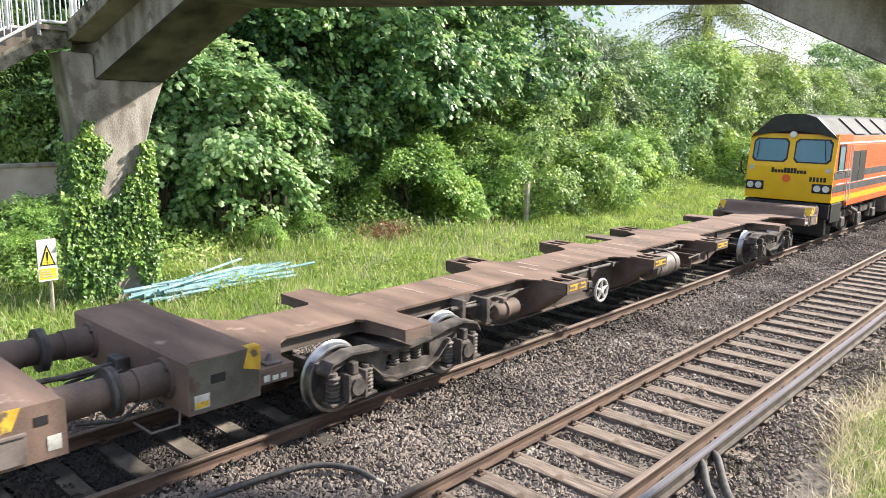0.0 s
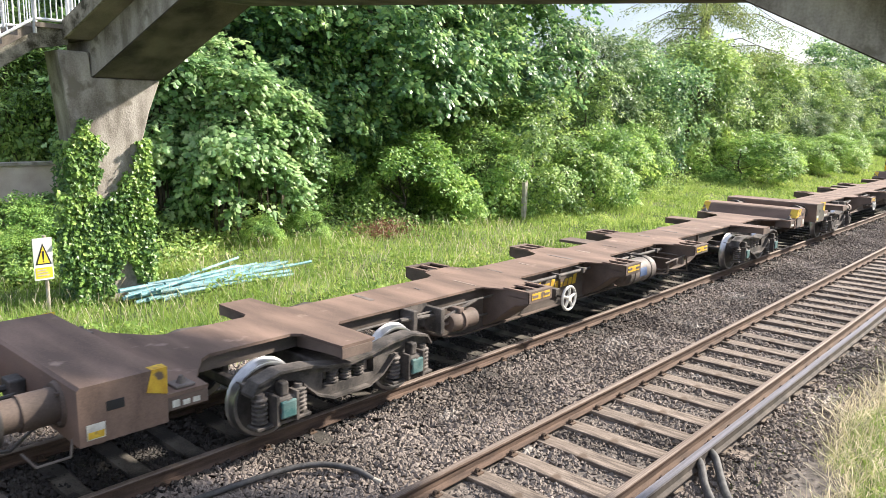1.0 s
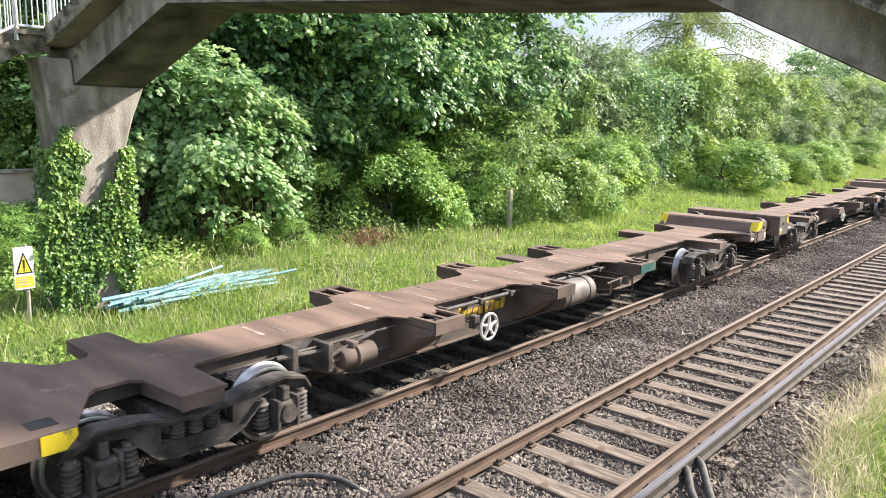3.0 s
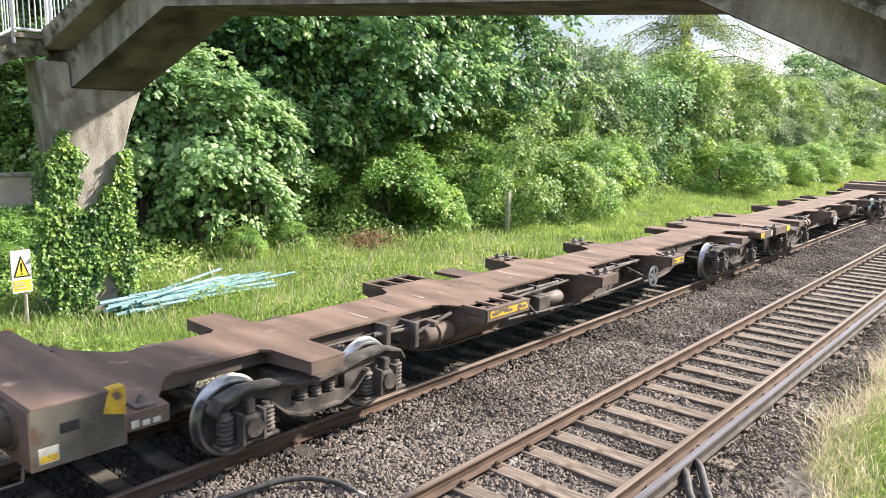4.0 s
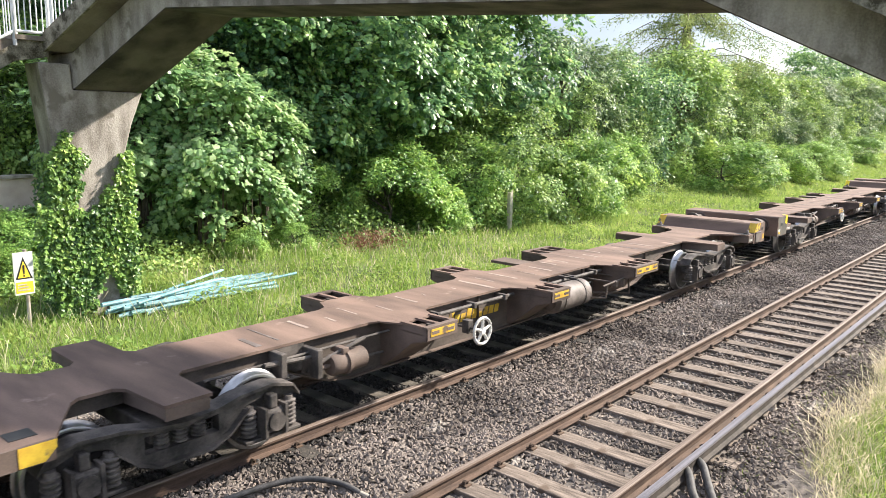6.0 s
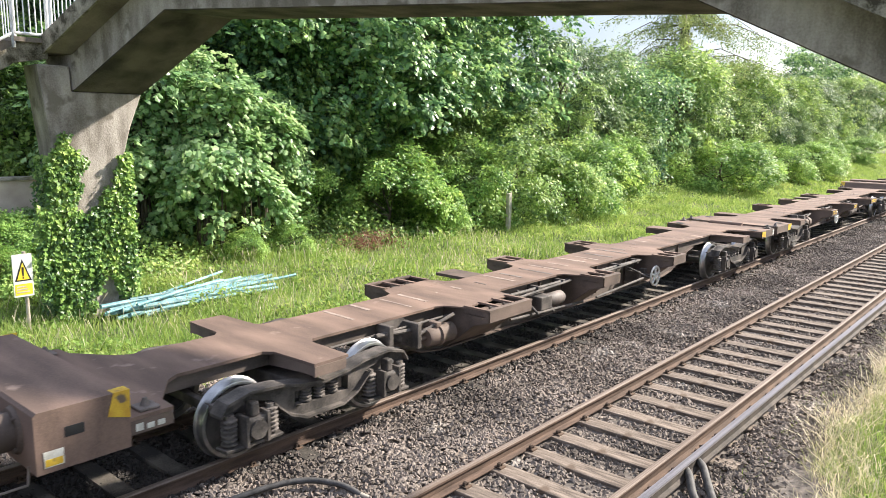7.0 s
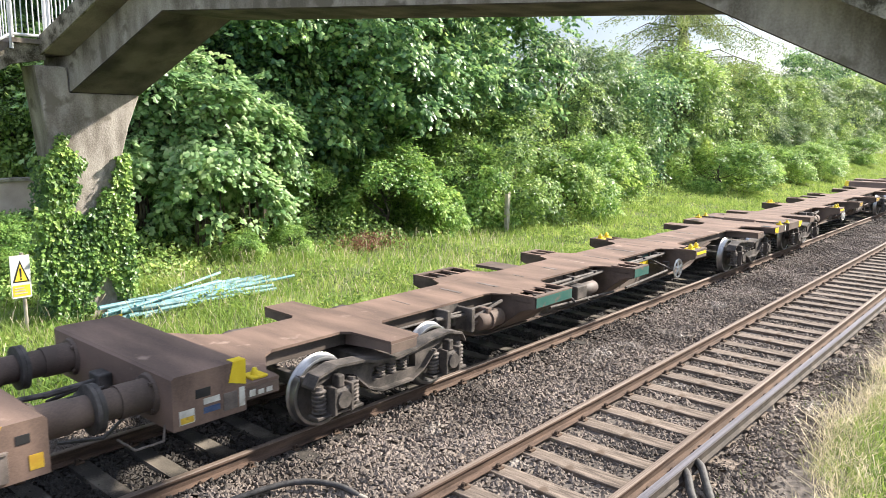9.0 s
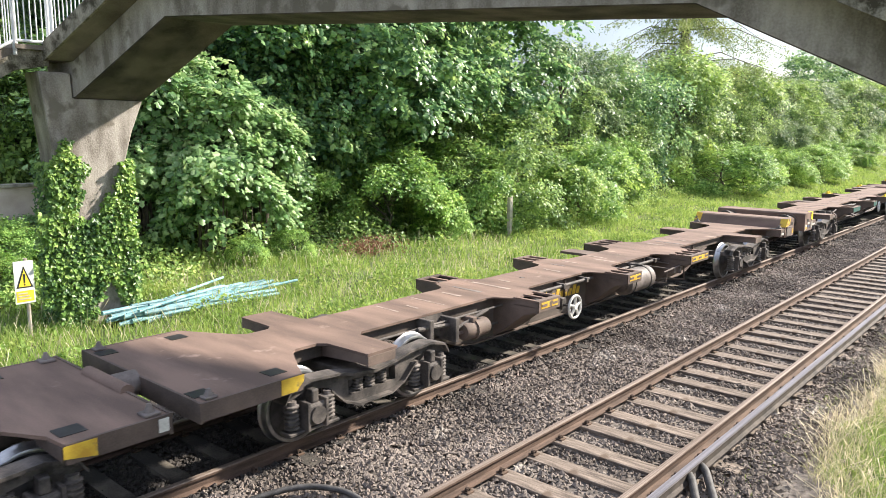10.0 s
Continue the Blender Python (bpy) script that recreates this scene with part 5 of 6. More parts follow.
def build_plants():
    dark = "dark green broadleaved maple tree in full leaf"
    big_leaf = dict(up=0.52, droop=0.35, shell=0.72, flat=0.72, fill=0.22)
    tree("maple_tree", dark, "tree", 13.8, 18.6, 11.5, 3.9, M_LEAF_DARK, 0.20, "lobed", 84, 0.95, 1750, 20, 0.75, 11, 0.02, 16, 0.24, **big_leaf)
    tree("maple_tree", dark, "tree", 19.4, 17.4, 12.5, 4.7, M_LEAF_DARK, 0.20, "lobed", 105, 1.05, 2300, 21, 0.8, 12, 0.0, 18, 0.28, **big_leaf)
    tree("maple_tree", dark, "tree", 25.3, 17.6, 12.0, 4.0, M_LEAF_DARK, 0.20, "lobed", 90, 1.0, 1850, 20, 0.8, 13, 0.0, 18, 0.26, **big_leaf)
    tree("maple_tree", dark, "tree", 16.2, 16.9, 7.4, 2.5, M_LEAF_DARK, 0.19, "lobed", 60, 0.7, 1000, 18, 0.65, 16, 0.0, 14, 0.14, **big_leaf)
    back = tree("maple_tree", dark, "tree", 10.6, 25.5, 10.6, 4.2, M_LEAF_DARK, 0.27, "oval", 60, 1.0, 1200, 18, 0.8, 15, 0.05, 14, 0.24, **big_leaf)
    again(back, 23.0, 23.4, 1.15, 60)
    again(back, 33.0, 24.0, 0.85, 200)
    ash = tree("ash_sapling", "young ash with loose feathery green leaves", "tree", 16.6, 16.2, 5.2, 1.7, M_LEAF_VINE, 0.19, "slender", 30, 0.55, 420, 16, 0.6, 14, 0.05, 14, 0.07, up=0.5, droop=0.3, shell=0.5)
    for x, y, sc, turn in ((22.2, 15.2, 0.85, 90), (31.2, 15.2, 0.95, 300), (36.4, 14.4, 0.8, 20), (43.0, 15.2, 0.75, 150), (54.5, 14.8, 0.8, 250), (74.0, 15.2, 0.9, 70), (12.6, 17.4, 0.7, 340)):
        again(ash, x, y, sc, turn)
    # young sycamores by the pier, many-stemmed, their stems bare near the ground
    pale = "young sycamore bush with large pale green lobed leaves and bare stems"
    syc_look = dict(up=0.50, droop=0.55, shell=0.62, flat=0.85)
    syc_big = tree("sycamore_bush", pale, "bush", 11.0, 14.1, 5.0, 1.55, M_LEAF_SYC, 0.175, "lobed", 44, 0.50, 640, 16, 0.5, 21, 0.14, 0, 0.035, 11, **syc_look)
    syc = tree("sycamore_bush", pale, "bush", 12.5, 14.3, 4.5, 1.35, M_LEAF_SYC, 0.17, "lobed", 36, 0.46, 480, 16, 0.48, 22, 0.2, 0, 0.03, 10, **syc_look)
    again(syc_big, 9.5, 15.2, 1.12, 200)
    again(syc, 13.9, 14.9, 0.66, 130)
    # mounds grown over with vines and brambles
    vine = "bright green vine-covered shrub mound"
    over = dict(up=0.42, droop=0.35, shell=0.9, flat=0.9, fill=0.1)
    m1 = tree("shrub_mound", vine, "shrub", 24.4, 13.3, 3.8, 2.5, M_LEAF_VINE, 0.13, "oval", 44, 0.62, 1500, 16, 0.42, 31, -0.25, 8, 0.08, **over)
    m2 = tree("shrub_mound", vine, "shrub", 27.9, 12.5, 2.7, 2.2, M_LEAF_SUNLIT, 0.13, "oval", 36, 0.55, 1100, 16, 0.40, 32, -0.25, 8, 0.08, **over)
    m3 = tree("shrub_mound", vine, "shrub", 17.4, 13.6, 2.4, 1.8, M_LEAF_SUNLIT, 0.12, "oval", 30, 0.45, 800, 16, 0.36, 33, -0.2, 8, 0.06, **over)
    again(m1, 21.4, 14.3, 0.74, 110)
    again(m1, 18.6, 15.0, 0.62, 240)
    again(m3, 20.4, 12.7, 0.85, 60)
    again(m3, 21.9, 13.9, 1.15, 160)
    again(m3, 15.2, 14.9, 0.72, 250)
    again(m2, 33.0, 14.2, 0.95, 80)
    again(m3, 18.9, 12.4, 0.5, 310)
    # low bramble belt further along, nearer the line
    bramble = random.Random(8)
    for i, x in enumerate((44.0, 47.0, 49.5, 52.5, 54.5, 58.0, 60.5, 64.0, 68.0, 73.0, 80.0)):
        again((m2, m3)[i % 2], x, 12.9 - 0.4 * (i > 1) + bramble.uniform(-0.9, 0.7), bramble.uniform(0.36, 0.85), bramble.uniform(0, 360), bramble.uniform(1.15, 1.6))
    # willows and mixed trees further along
    wil = "grey-green willow tree with slender leaves"
    thin = dict(up=0.45, droop=0.5, shell=0.62, flat=1.0)
    w1 = tree("willow_tree", wil, "tree", 33.6, 17.2, 7.6, 3.0, M_LEAF_LIGHT, 0.23, "slender", 56, 0.7, 1350, 18, 0.75, 41, 0.02, 16, 0.15, **thin)
    tree("hawthorn_tree", "dark green dense hawthorn tree", "tree", 38.6, 16.2, 6.6, 2.6, M_LEAF_DARK, 0.19, "oval", 50, 0.7, 1200, 18, 0.75, 42, 0.02, 16, 0.15, **thin)
    a1 = tree("alder_tree", "mid-green leafy young alder tree", "tree", 45.5, 16.4, 7.2, 2.9, M_LEAF_VINE, 0.21, "oval", 48, 0.75, 1100, 16, 0.7, 43, 0.02, 16, 0.15, up=0.5, droop=0.3, shell=0.65)
    for src, x, y, sc, turn in ((w1, 50.0, 17.0, 0.80, 100), (a1, 57.0, 17.0, 0.90, 30), (w1, 63.0, 16.4, 0.70, 220), (a1, 70.0, 17.0, 0.82, 120), (w1, 78.0, 17.0, 0.85, 10), (a1, 88.0, 17.0, 0.95, 260),
                                (w1, 99.0, 18.0, 1.0, 160), (a1, 112.0, 18.0, 1.1, 60), (w1, 128.0, 19.0, 1.25, 200), (a1, 148.0, 20.0, 1.5, 310), (back, 95.0, 21.5, 0.95, 20), (back, 150.0, 30.0, 1.15, 80)):
        again(src, x, y, sc, turn)
    pr = random.Random(31)
    kinds = (m2, ash, m3, w1, syc, m2, a1)
    for i in range(20):
        x = 40 + 3.9 * i + pr.uniform(-1, 1)
        src = kinds[pr.randrange(7)]
        again(src, x, 14.2 + pr.uniform(0, 1.6) + 0.012 * x, pr.uniform(0.4, 0.75) * (0.6 if src in (w1, a1) else 1.0), pr.uniform(0, 360))
    # beside and behind the pier
    again(m3, 6.2, 14.0, 0.42, 40)
    again(m3, 5.3, 12.9, 0.34, 100)
    again(syc, 7.1, 14.8, 0.30, 120)
    again(w1, 8.2, 23.6, 0.95, 70)
    again(ash, 7.2, 17.4, 0.8, 10)
    again(a1, 8.6, 20.0, 0.6, 40)
    again(a1, 7.0, 18.2, 0.72, 200)
    again(m2, 5.7, 14.6, 0.42, 80)
    again(m3, 12.9, 12.9, 0.32, 200)
    again(m3, 11.0, 12.6, 0.28, 20)
    # larch with long drooping branches
    lx, ly = 51.0, 18.2
    t = thing("larch_tree", "tall thin larch with drooping feathery branches", "tree", "trees and shrubs beside the line", (lx, ly, float(height(lx, ly))))
    rng, pr = np.random.default_rng(7), random.Random(7)
    bm = bmesh.new()
    rod(bm, (0, 0, -0.4), (0.2, 0, 17.5), 0.42, 0.12, 10)
    P, N = [], []
    for i in range(60):
        z = pr.uniform(5.0, 17.0)
        a = pr.uniform(0, 2 * math.pi)
        L = pr.uniform(2.8, 7.2) * (1.15 - 0.025 * z)
        p0 = np.array([0, 0, z])
        tip = p0 + np.array([math.cos(a) * L, math.sin(a) * L, pr.uniform(-2.4, -0.4)])
        mid = (p0 + tip) / 2 + np.array([0, 0, 0.75])
        rod(bm, p0, mid, 0.05, 0.03, 5)
        rod(bm, mid, tip, 0.03, 0.01, 5)
        for s in np.linspace(0.15, 1, 34):
            q = (1 - s) ** 2 * p0 + 2 * s * (1 - s) * mid + s * s * tip
            k = 13
            off = rng.normal(size=(k, 3)) * np.array([0.24, 0.24, 0.12])
            off[:, 2] -= np.abs(rng.normal(size=k)) * 0.30
            P.append(q + off)
            N.append(rng.normal(size=(k, 3)) + np.array([0, 0, 0.4]))
    part("trunk", bm, M_BARK, t)
    v, f = leaf_arrays(np.concatenate(P), np.concatenate(N), 0.25, rng, 0.25)
    c = new("crown", mesh_from("crown", v, f, M_LEAF_LARCH))
    c.parent = t
    # dim wood behind
    rng = np.random.default_rng(9)
    P, N = [], []
    for x0, x1, y0, top, k in ((2, 36, 24, 9.0, 30000), (36, 90, 23, 6.2, 20000), (90, 240, 32, 9.5, 16000)):
        x = rng.uniform(x0, x1, k)
        y = y0 + rng.uniform(-1.6, 1.6, k) + 0.03 * (x - x0)
        bump = 0.75 + 0.25 * np.sin(x * 0.9) * np.sin(x * 0.37 + 1)
        z = height(x, y) + top * bump * rng.random(k) ** 0.8
        P.append(np.stack([x, y, z], 1))
        N.append(rng.normal(size=(k, 3)) + np.array([0.2, -0.8, 0.7]))
    v, f = leaf_arrays(np.concatenate(P), np.concatenate(N), 0.42, rng)
    tagged(new("woodland", mesh_from("woodland", v, f, M_LEAF_DARK)), "dim dense wood behind the lineside trees", "wood", kind="stuff")
    # low growth at the foot of the trees
    k = 42000
    x = 4 + 86 * rng.random(k) ** 1.7
    edge = 12.4 + 0.7 * np.sin(x * 0.7) + 0.4 * np.sin(x * 1.9)
    y = edge + rng.uniform(0, 3.4, k)
    z = height(x, y) + rng.random(k) * (0.30 + 0.42 * np.clip(y - edge, 0, 1.6) * (0.75 + 0.35 * np.sin(x * 1.7)))
    v, f = leaf_arrays(np.stack([x, y, z], 1), rng.normal(size=(k, 3)) * 0.5 + np.array([0.1, -0.3, 0.8]), 0.12, rng)
    tagged(new("undergrowth", mesh_from("undergrowth", v, f, M_LEAF_VINE)), "nettles and brambles at the foot of the trees", "undergrowth", kind="stuff")


build_plants()


def build_ivy():
    rng = np.random.default_rng(5)
    k = 13500
    x, z = rng.uniform(5.22, 6.98, k), rng.uniform(-0.3, 3.4, k)
    wob = 0.12 * np.sin(z * 5) + 0.08 * np.sin(z * 11 + 1)
    left = (x < 6.02 + wob - 0.10 * np.clip(z - 2.2, 0, 2)) & (z < 3.15 + 0.25 * np.sin(x * 9)) & (x > 5.42)
    mid = (z < 2.05 - 0.35 * np.sin((x - 5.4) * 4) + wob) & (z > 0.55 + 0.25 * np.sin(x * 13)) & (x < 6.75)
    right = (x > 6.58 + 0.5 * wob + 0.10 * np.clip(z - 2.2, 0, 2)) & (z < 3.0) & (z > 0.2)
    keep = left | mid | right
    x, z = x[keep], z[keep]
    k = len(x)
    y = 10.29 - rng.random(k) ** 1.6 * 0.16
    p, n = [np.stack([x, y, z], 1)], [rng.normal(size=(k, 3)) * 0.45 + np.array([0.1, -1, 0.45])]
    k2 = 2600
    z2, s2 = rng.uniform(-0.2, 3.0, k2), rng.integers(0, 2, k2)
    x2 = np.where(s2 == 0, 5.54 - 0.16 * rng.random(k2), 6.74 + 0.14 * rng.random(k2))
    p.append(np.stack([x2, rng.uniform(10.28, 10.95, k2), z2], 1))
    n.append(rng.normal(size=(k2, 3)) * 0.45 + np.stack([np.where(s2 == 0, -1, 1), -0.4 + 0 * z2, 0.4 + 0 * z2], 1))
    v, f = leaf_arrays(np.concatenate(p), np.concatenate(n), 0.09, rng, 0.9)
    tagged(new("ivy", mesh_from("ivy", v, f, M_IVY)), "glossy green ivy climbing the concrete pier", "ivy", kind="stuff")


build_ivy()


# ---- grass ----
def blades(name, label, x, y, hgt, wid, mat, rng, lean=0.35, heads=False):
    k = len(x)
    z = height(x, y) - 0.03
    a = rng.uniform(0, 2 * np.pi, k)
    side = np.stack([np.cos(a), np.sin(a), 0 * a], 1) * wid[:, None] / 2
    b = rng.uniform(0, 2 * np.pi, k)
    bend = np.stack([np.cos(b), np.sin(b), 0 * b], 1) * (hgt * rng.uniform(0.1, lean * 2, k))[:, None]
    p = np.stack([x, y, z], 1)
    upv = np.stack([0 * z, 0 * z, hgt], 1)
    m = p + upv * 0.6 + bend * 0.35
    t = p + upv + bend
    if heads:
        v = np.stack([p - side * 0.5, p + side * 0.5, m + side * 0.45, t + side * 1.1, t - side * 1.1, m - side * 0.45], 1).reshape(-1, 3)
        i = np.arange(k)[:, None] * 6
        f = np.concatenate([i + np.array([[0, 1, 2, 5]]), i + np.array([[5, 2, 3, 4]])])
    else:
        v = np.stack([p - side, p + side, m + side * 0.6, m - side * 0.6, t], 1).reshape(-1, 3)
        i = np.arange(k)[:, None] * 5
        f = np.concatenate([i + np.array([[0, 1, 2]]), i + np.array([[0, 2, 3]]), i + np.array([[3, 2, 4]])])
    tagged(new(name, mesh_from(name, v, f, mat)), label, "grass", kind="stuff")


def build_grass():
    rng = np.random.default_rng(17)
    k = 125000
    x = -1.5 + 112 * rng.random(k) ** 2.1
    y = rng.uniform(5.65, 14.0, k) + 0.25 * np.sin(x * 2)
    tall = 0.12 + 0.20 * rng.random(k) + 0.02 * smooth01(10.5, 6.0, x) + 0.08 * np.sin(x * 1.1) * np.sin(y * 1.7)
    tall *= 0.55 + 0.45 * smooth01(5.6, 7.0, y)
    blades("verge_grass", "lush long green grass on the verge", x, y, np.clip(tall, 0.06, 1), 0.012 + 0.0005 * x + 0.012 * rng.random(k), M_GRASS, rng, 0.6)
    k = 1500
    x = 1.5 + 18 * rng.random(k)
    y = rng.uniform(7.4, 12.6, k)
    blades("seeding_grass", "tall pale seeding grass stems", x, y, rng.uniform(0.3, 0.55, k), 0.008 + 0.008 * rng.random(k), M_HAY, rng, 0.25, True)
    k = 85000
    x = -2 + 34 * rng.random(k) ** 1.2
    edge = -2.42 + 0.46 * smooth01(6.8, 10.0, x) - 0.10 * np.sin(x * 1.7) - 0.08 * np.sin(x * 4.1)
    y = edge - 3.4 * rng.random(k) ** 1.4
    hgt = (0.10 + 0.20 * rng.random(k)) * (0.5 + 0.5 * smooth01(0, 0.6, edge - y))
    blades("bank_grass", "long bleached summer grass on the near bank", x, y, hgt, 0.006 + 0.009 * rng.random(k), M_GRASS, rng, 0.7)
    k = 13000
    x = -2 + 32 * rng.random(k) ** 1.2
    edge = -2.30 + 0.46 * smooth01(6.8, 10.0, x) - 0.10 * np.sin(x * 1.7) - 0.08 * np.sin(x * 4.1) + 0.08 * rng.normal(size=k)
    y = edge - 0.60 * rng.random(k) ** 1.5
    blades("bank_hay", "straw-coloured seeding grass along the bank's foot", x, y, rng.uniform(0.10, 0.34, k), 0.005 + 0.007 * rng.random(k), M_HAY, rng, 0.75, True)
    k = 9000
    x, y = 5 + 20 * rng.random(k), -2.6 - 2.2 * rng.random(k)
    z = height(x, y) + 0.04 + 0.2 * rng.random(k)
    v, f = leaf_arrays(np.stack([x, y, z], 1), rng.normal(size=(k, 3)) * 0.5 + np.array([0.2, 0.2, 0.9]), 0.07, rng, 0.5)
    tagged(new("bank_weeds", mesh_from("bank_weeds", v, f, M_GRASS)), "leafy green weeds in the grass of the bank", "weeds", kind="stuff")
    # broad-leaved weeds in the verge
    k = 26000
    x = 2 + 45 * rng.random(k) ** 1.5
    y = rng.uniform(6.2, 13.2, k)
    patch = np.sin(x * 1.3 + 2 * np.sin(y)) * np.sin(y * 1.9 + np.sin(x * 0.7))
    keep = patch > 0.05
    x, y, patch = x[keep], y[keep], patch[keep]
    z = height(x, y) + 0.04 + rng.random(len(x)) * (0.10 + 0.28 * patch)
    v, f = leaf_arrays(np.stack([x, y, z], 1), rng.normal(size=(len(x), 3)) * 0.6 + np.array([0.2, -0.2, 0.9]), 0.10, rng)
    tagged(new("verge_weeds", mesh_from("verge_weeds", v, f, M_GRASS)), "patches of broad-leaved weeds in the verge grass", "weeds", kind="stuff")
    k = 700
    x, y = 15.0 + rng.normal(size=k) * 0.55, 11.9 + rng.normal(size=k) * 0.35
    z = height(x, y) + 0.1 + rng.random(k) * 0.35
    v, f = leaf_arrays(np.stack([x, y, z], 1), rng.normal(size=(k, 3)), 0.13, rng, 0.3)
    tagged(new("dead_bracken", mesh_from("dead_bracken", v, f, M_BRACKEN)), "patch of dead reddish-brown bracken in the grass", "bracken", kind="stuff")
    # weeds in the ballast
    k = 900
    x = rng.uniform(6, 26, k)
    y = -1.25 - 0.35 * rng.random(k)
    blades("track_weeds", "small green weeds in the ballast", x, y, rng.uniform(0.04, 0.14, k), 0.012 + 0 * x, M_GRASS, rng)


build_grass()


# ---- ballast stones ----
def build_ballast():
    rng = np.random.default_rng(23)
    k = 175000
    x = np.where(rng.random(k) < 0.1, rng.uniform(-8, 1.5, k), 1.5 + 36 * rng.random(k) ** 1.8)
    y = rng.uniform(-2.2, 5.7, k)
    out = np.ones(k, bool)
    for c in (0.0, 3.57):
        out &= ~((np.abs(np.abs(y - c) - 0.7525) < 0.085))
    out &= ~(np.abs(y + 1.03) < 0.07)
    x, y = x[out], y[out]
    k = len(x)
    inside = (np.abs(y) < 0.72) | (np.abs(y - 3.57) < 0.72)
    i = (x - 5.116) / 0.621
    on_sleeper = np.abs(i - np.round(i)) * 0.621 < 0.145
    shoulder = np.where(inside, 0.0, 0.045) - 0.10 * smooth01(-1.4, -2.2, y) - 0.06 * smooth01(5.2, 5.7, y) + 0.02 * np.sin(x * 2.1) * np.sin(y * 3)
    size = rng.uniform(0.013, 0.031, k)
    z = -0.212 + shoulder + rng.random(k) * 0.022 + 0.026 * (np.abs(y - 3.57) < 0.72)
    keep = ~(inside & on_sleeper & (rng.random(k) < 0.96)) & ~((np.abs(y) < 1.3) & on_sleeper & ~inside & (y < 0) & (y > -1.0) & (rng.random(k) < 0.5))
    x, y, z, size = x[keep], y[keep], z[keep], size[keep]
    k = len(x)
    base = np.array([(1, 0, 0), (-1, 0, 0), (0, 1, 0), (0, -1, 0), (0, 0, 1), (0, 0, -1)], float)
    v = base[None] * (1 + rng.uniform(-0.3, 0.5, (k, 6, 1))) + rng.normal(size=(k, 6, 3)) * 0.28
    a = rng.uniform(0, 2 * np.pi, k)
    ca, sa = np.cos(a)[:, None], np.sin(a)[:, None]
    vx, vy, vz = v[..., 0] * 1.25, v[..., 1], v[..., 2] * 0.8
    v = np.stack([vx * ca - vy * sa, vx * sa + vy * ca, vz], -1) * size[:, None, None] + np.stack([x, y, z], 1)[:, None]
    tri = np.array([(4, 0, 2), (4, 2, 1), (4, 1, 3), (4, 3, 0), (5, 2, 0), (5, 1, 2), (5, 3, 1), (5, 0, 3)])
    # Stones near the far line's centre get the colour with the train's shade.
    under_train = np.abs(y - 3.57 + rng.normal(size=k) * 0.08) < 0.95
    for pick, name, label, mat in ((~under_train, "ballast", "loose grey-brown crushed stone ballast", M_STONE), (under_train, "oily_ballast", "oily crushed stone ballast with the train's shade in its colour", M_STONE_OIL_SHADE)):
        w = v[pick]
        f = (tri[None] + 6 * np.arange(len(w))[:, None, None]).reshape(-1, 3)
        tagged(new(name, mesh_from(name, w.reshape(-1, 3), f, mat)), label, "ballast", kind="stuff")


build_ballast()


# ---- lineside things ----
def tube(bm, pts, r, seg=10):
    """A round bar along a smooth line through points."""
    pts = [Vector(p) for p in pts]
    fine = []
    for i in range(len(pts) - 1):
        p0, p1, p2, p3 = pts[max(0, i - 1)], pts[i], pts[i + 1], pts[min(len(pts) - 1, i + 2)]
        for j in range(6):
            t = j / 6
            fine.append(0.5 * (2 * p1 + (p2 - p0) * t + (2 * p0 - 5 * p1 + 4 * p2 - p3) * t * t + (3 * p1 - p0 - 3 * p2 + p3) * t ** 3))
    fine.append(pts[-1])
    rings = []
    for i, p in enumerate(fine):
        d = (fine[min(i + 1, len(fine) - 1)] - fine[max(i - 1, 0)]).normalized()
        s = d.cross(Vector((0, 0, 1))).normalized() if abs(d.z) < 0.98 else Vector((1, 0, 0))
        u = s.cross(d)
        rings.append([bm.verts.new(p + (s * math.cos(2 * math.pi * j / seg) + u * math.sin(2 * math.pi * j / seg)) * r) for j in range(seg)])
    fs = [bm.faces.new(rings[0]), bm.faces.new(rings[-1][::-1])]
    for a, b in zip(rings, rings[1:]):
        for j in range(seg):
            fs.append(bm.faces.new((a[j], a[(j + 1) % seg], b[(j + 1) % seg], b[j])))
    bmesh.ops.recalc_face_normals(bm, faces=fs)


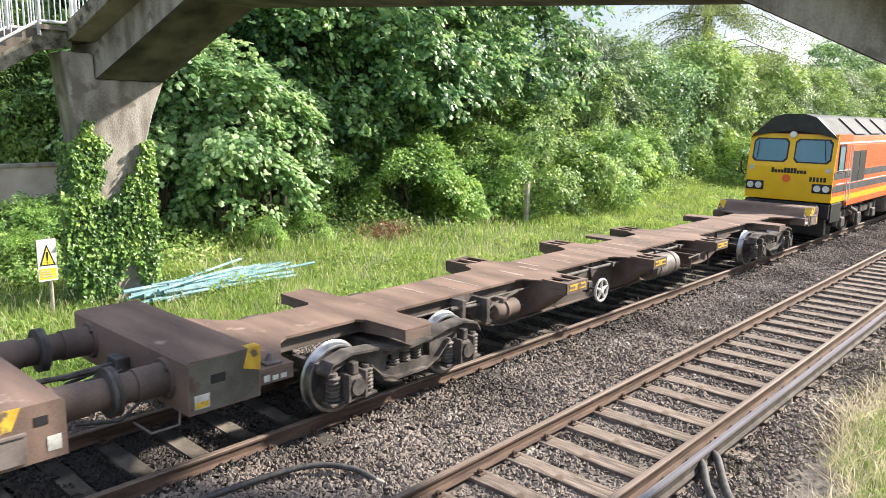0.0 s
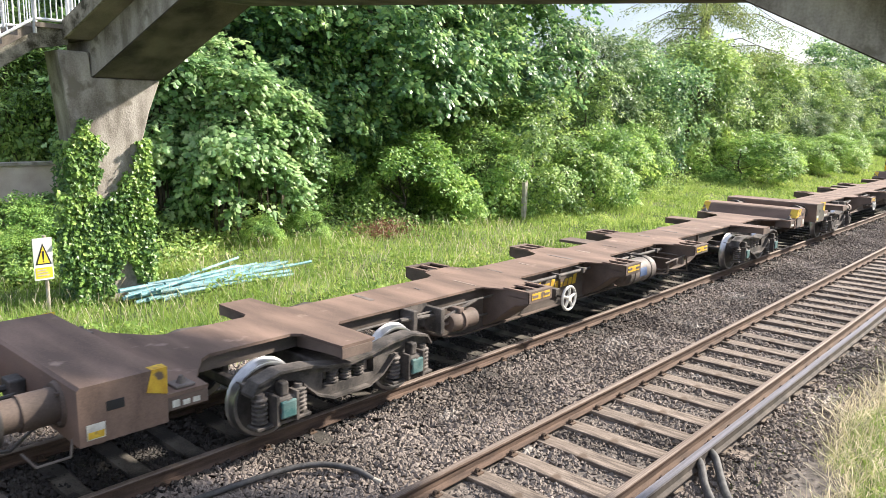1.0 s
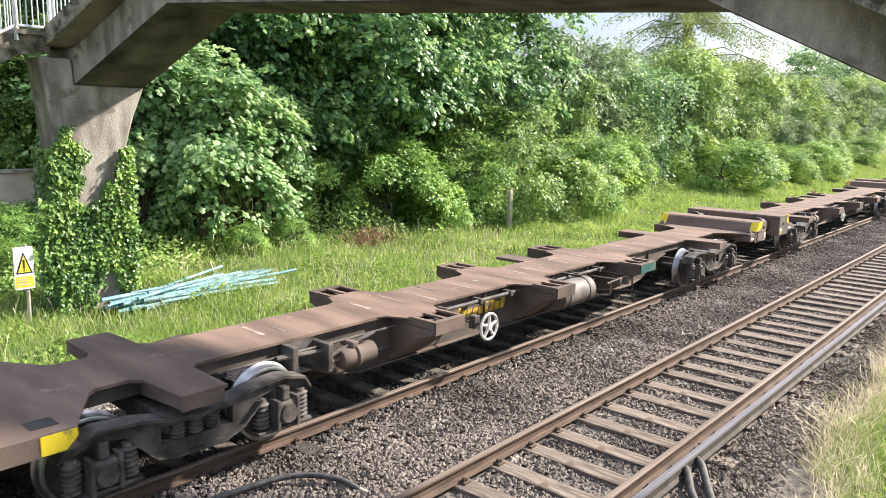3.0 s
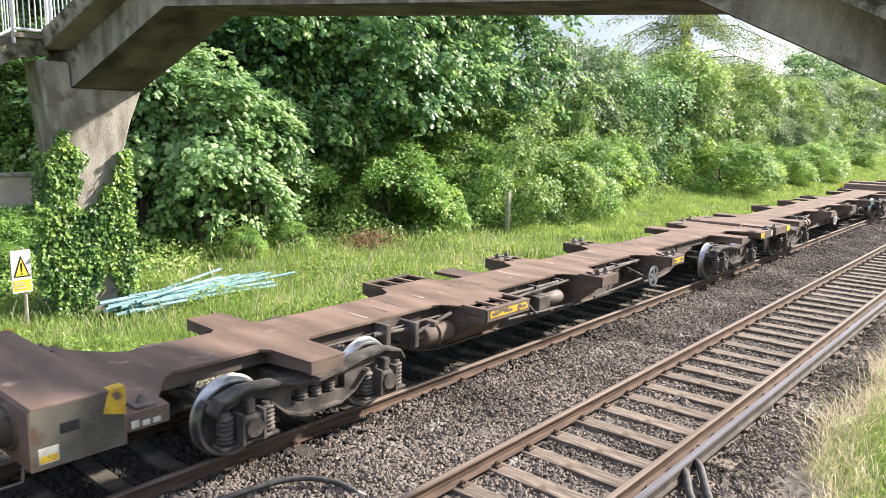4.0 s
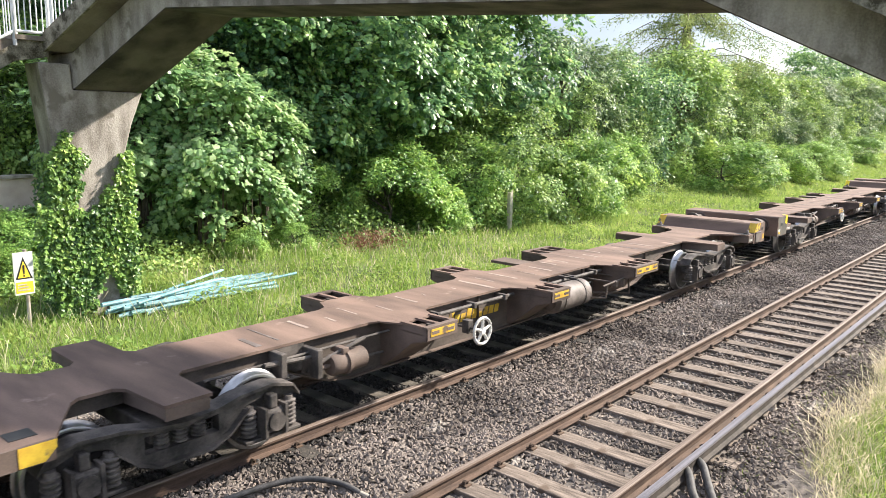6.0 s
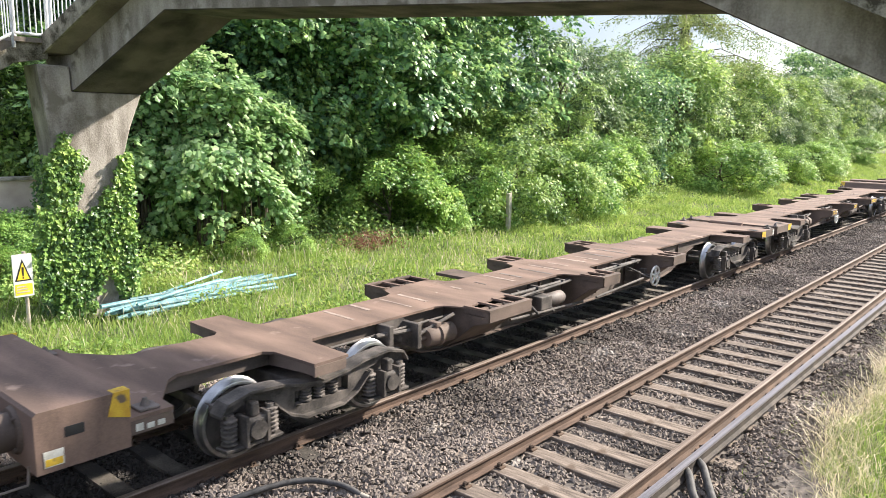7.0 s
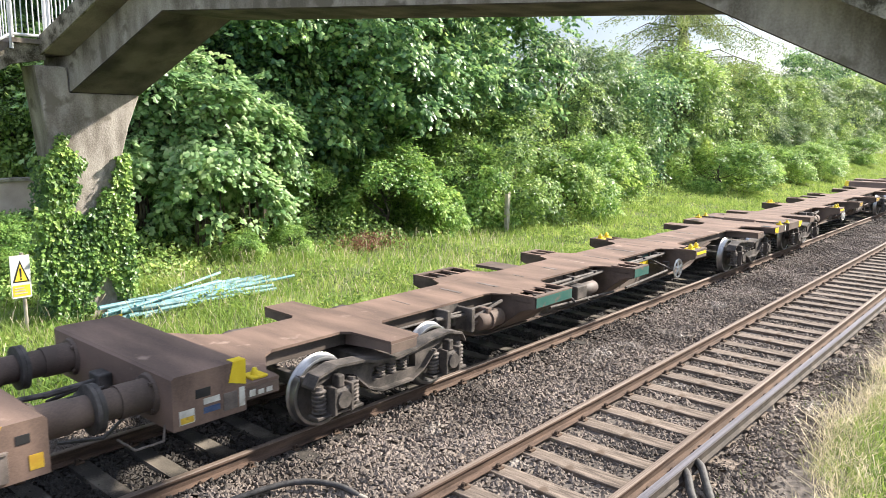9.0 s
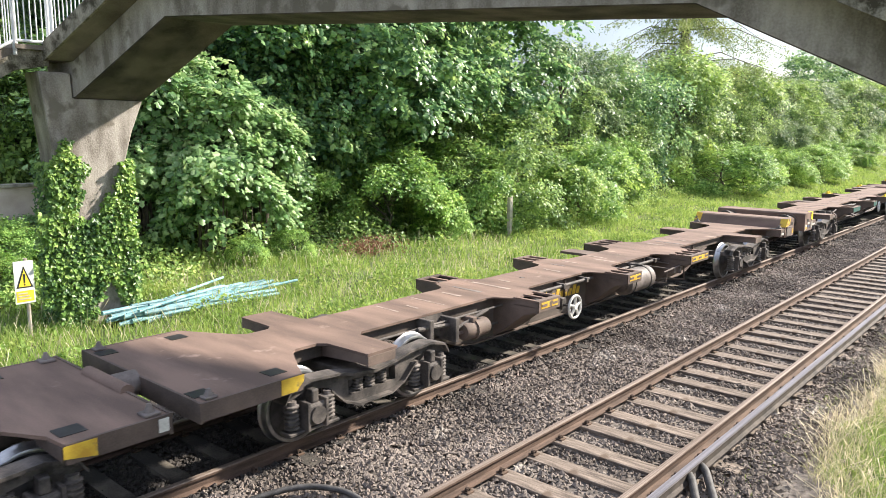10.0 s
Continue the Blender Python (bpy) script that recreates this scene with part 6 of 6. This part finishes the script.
def build_lineside():
    # warning sign
    sx, sy = 4.86, 10.2
    sg = thing("warning_sign", "white warning sign with yellow triangle on a grey post", "sign", at=(sx, sy, 0.375))
    sg.scale = (0.9, 0.9, 0.9)
    bm = bmesh.new()
    rod(bm, (0.06, 0.055, -0.75), (0.06, 0.055, 1.04), 0.036, seg=10)
    part("post", bm, M_POT, sg, "grey metal post")
    bm = bmesh.new()
    box(bm, -0.185, 0.185, 0, 0.012, 0.14, 1.0, 0.004)
    part("plate", bm, M_SIGN, sg)
    bm = bmesh.new()
    prism(bm, [(-0.155, 0.46), (0.155, 0.46), (0, 0.90)], "y", -0.004, -0.001)
    tri = part("triangle_border", bm, M_BLACK, sg)
    bm = bmesh.new()
    prism(bm, [(-0.115, 0.485), (0.115, 0.485), (0, 0.83)], "y", -0.008, -0.005)
    part("triangle", bm, M_SIGNY, sg, "yellow warning triangle")
    bm = bmesh.new()
    prism(bm, [(-0.012, 0.56), (0.012, 0.56), (0.02, 0.74), (-0.02, 0.74)], "y", -0.012, -0.009)
    box(bm, -0.014, 0.014, -0.012, -0.009, 0.51, 0.54)
    part("exclamation_mark", bm, M_BLACK, sg)
    bm = bmesh.new()
    box(bm, -0.16, 0.16, -0.004, -0.001, 0.18, 0.40)
    part("yellow_panel", bm, M_SIGNY, sg)
    for i in range(3):
        bm = bmesh.new()
        box(bm, -0.13, 0.10 - 0.03 * i, -0.008, -0.005, 0.225 + 0.055 * i, 0.25 + 0.055 * i)
        part("text_bar", bm, M_POSTWOOD, sg)
    # heap of pale blue-green pipes
    rng = random.Random(12)
    for i in range(30):
        L = rng.uniform(2.6, 4.0)
        a = radians(rng.uniform(-6, 27))
        x0, y0 = rng.uniform(6.1, 7.2), 9.85 + rng.uniform(-0.25, 0.35)
        g0 = float(height(x0, y0))
        z0 = g0 + 0.06 + rng.random() * 0.26
        dx, dy = math.cos(a) * L, math.sin(a) * L * 0.8
        z1 = float(height(x0 + dx, y0 + dy)) + 0.05 + rng.random() * 0.2
        bm = bmesh.new()
        tube(bm, [(0, 0, 0), (dx * 0.5, dy * 0.5, (z1 - z0) * 0.5 - rng.random() * 0.05 + 0.03), (dx, dy, z1 - z0)], rng.uniform(0.026, 0.046), 8)
        ob = new("plastic_pipe", mesh_of("plastic_pipe", bm, M_PIPE, True))
        ob.location = (x0, y0, z0)
        tagged(ob, "long pale blue-green plastic pipe lying in a heap on grass", "pipe", "heap of pipes")
    # short post by the bushes
    px, py = 21.2, 11.35
    ps = thing("lineside_post", "short weathered pale wooden post in long grass", "post", at=(px, py, 0))
    bm = bmesh.new()
    box(bm, -0.07, 0.07, -0.07, 0.07, -0.3, 1.32, 0.012)
    part("stake", bm, M_POSTWOOD, ps)
    bm = bmesh.new()
    box(bm, 0.075, 0.15, -0.03, 0.03, 0.3, 1.38, 0.01)
    part("side_batten", bm, M_POSTWOOD, ps)
    # cables
    bm = bmesh.new()
    tube(bm, [(2.6, 2.30, -0.12), (3.5, 2.18, -0.10), (4.2, 2.06, -0.08), (4.55, 1.86, -0.06), (4.76, 1.55, -0.08), (4.83, 1.32, -0.14)], 0.032)
    tagged(new("loose_cable", mesh_of("loose_cable", bm, M_CABLE, True)), "thick black cable curving over the ballast", "cable")
    bm = bmesh.new()
    rod(bm, (4.83, 1.33, -0.13), (4.86, 1.20, -0.15), 0.022, seg=8)
    tagged(new("cable_end", mesh_of("cable_end", bm, M_POSTWOOD)), "pale frayed cable end on the ballast", "cable end")
    for i, q in enumerate(([(7.42, -1.04, -0.02), (7.30, -1.13, -0.03), (7.05, -1.28, -0.09), (6.8, -1.5, -0.14), (6.4, -1.9, -0.1)], [(7.72, -1.05, -0.02), (7.62, -1.15, -0.03), (7.35, -1.32, -0.09), (7.0, -1.55, -0.12), (6.6, -1.95, -0.1)])):
        bm = bmesh.new()
        tube(bm, q, 0.045)
        tagged(new("power_cable", mesh_of("power_cable", bm, M_CABLE, True)), "thick grey-black power cable joined to the third rail", "cable", "power cables")
    # garden wall beyond the trees
    gw = thing("garden_wall", "pale pinkish rendered wall half hidden by leaves", "wall", at=(7.0, 15.7, 0), kind="structure")
    bm = bmesh.new()
    box(bm, -3.2, 0.8, -0.12, 0.12, 0.0, 2.20, 0.02)
    part("wall_panel", bm, M_WALL, gw)
    bm = bmesh.new()
    box(bm, -3.25, 0.85, -0.17, 0.17, 2.20, 2.28, 0.01)
    part("coping", bm, M_CONCRETE, gw)


build_lineside()


# ---- movement ----
SLIP = [(0.0, 0.06), (0.6, -0.05), (1.0, 0.08), (1.5, 0.0), (2.5, 0.07), (4.0, 0.17), (4.6, 0.19), (5.0, 0.15), (5.5, -0.13), (7.0, 0.0), (7.5, -0.07), (8.0, 0.0), (8.5, -0.02), (9.0, 0.05), (9.5, -0.03), (10.0, 0.11)]


def gone(t):
    """Metres that the train has gone at t seconds: it gathers speed a little and surges in its couplings."""
    return 19.73 * t + 0.027 * t * t + float(np.interp(t, [a for a, _ in SLIP], [b for _, b in SLIP]))


def motions():
    steps = [i / 4 for i in range(41)]
    for ob, x in MOVERS:
        walk(ob, [(t, pose(x + gone(t), YC, 0)) for t in steps])
    spin = [i / 30 for i in range(301)]
    turn = [Matrix.Rotation((19.73 * t + 0.027 * t * t) / WHEEL_R, 4, "Y") for t in spin]
    for ob in WHEELSETS:
        at = Matrix.Translation(ob.location)
        walk(ob, [(t, at @ r) for t, r in zip(spin, turn)])


motions()
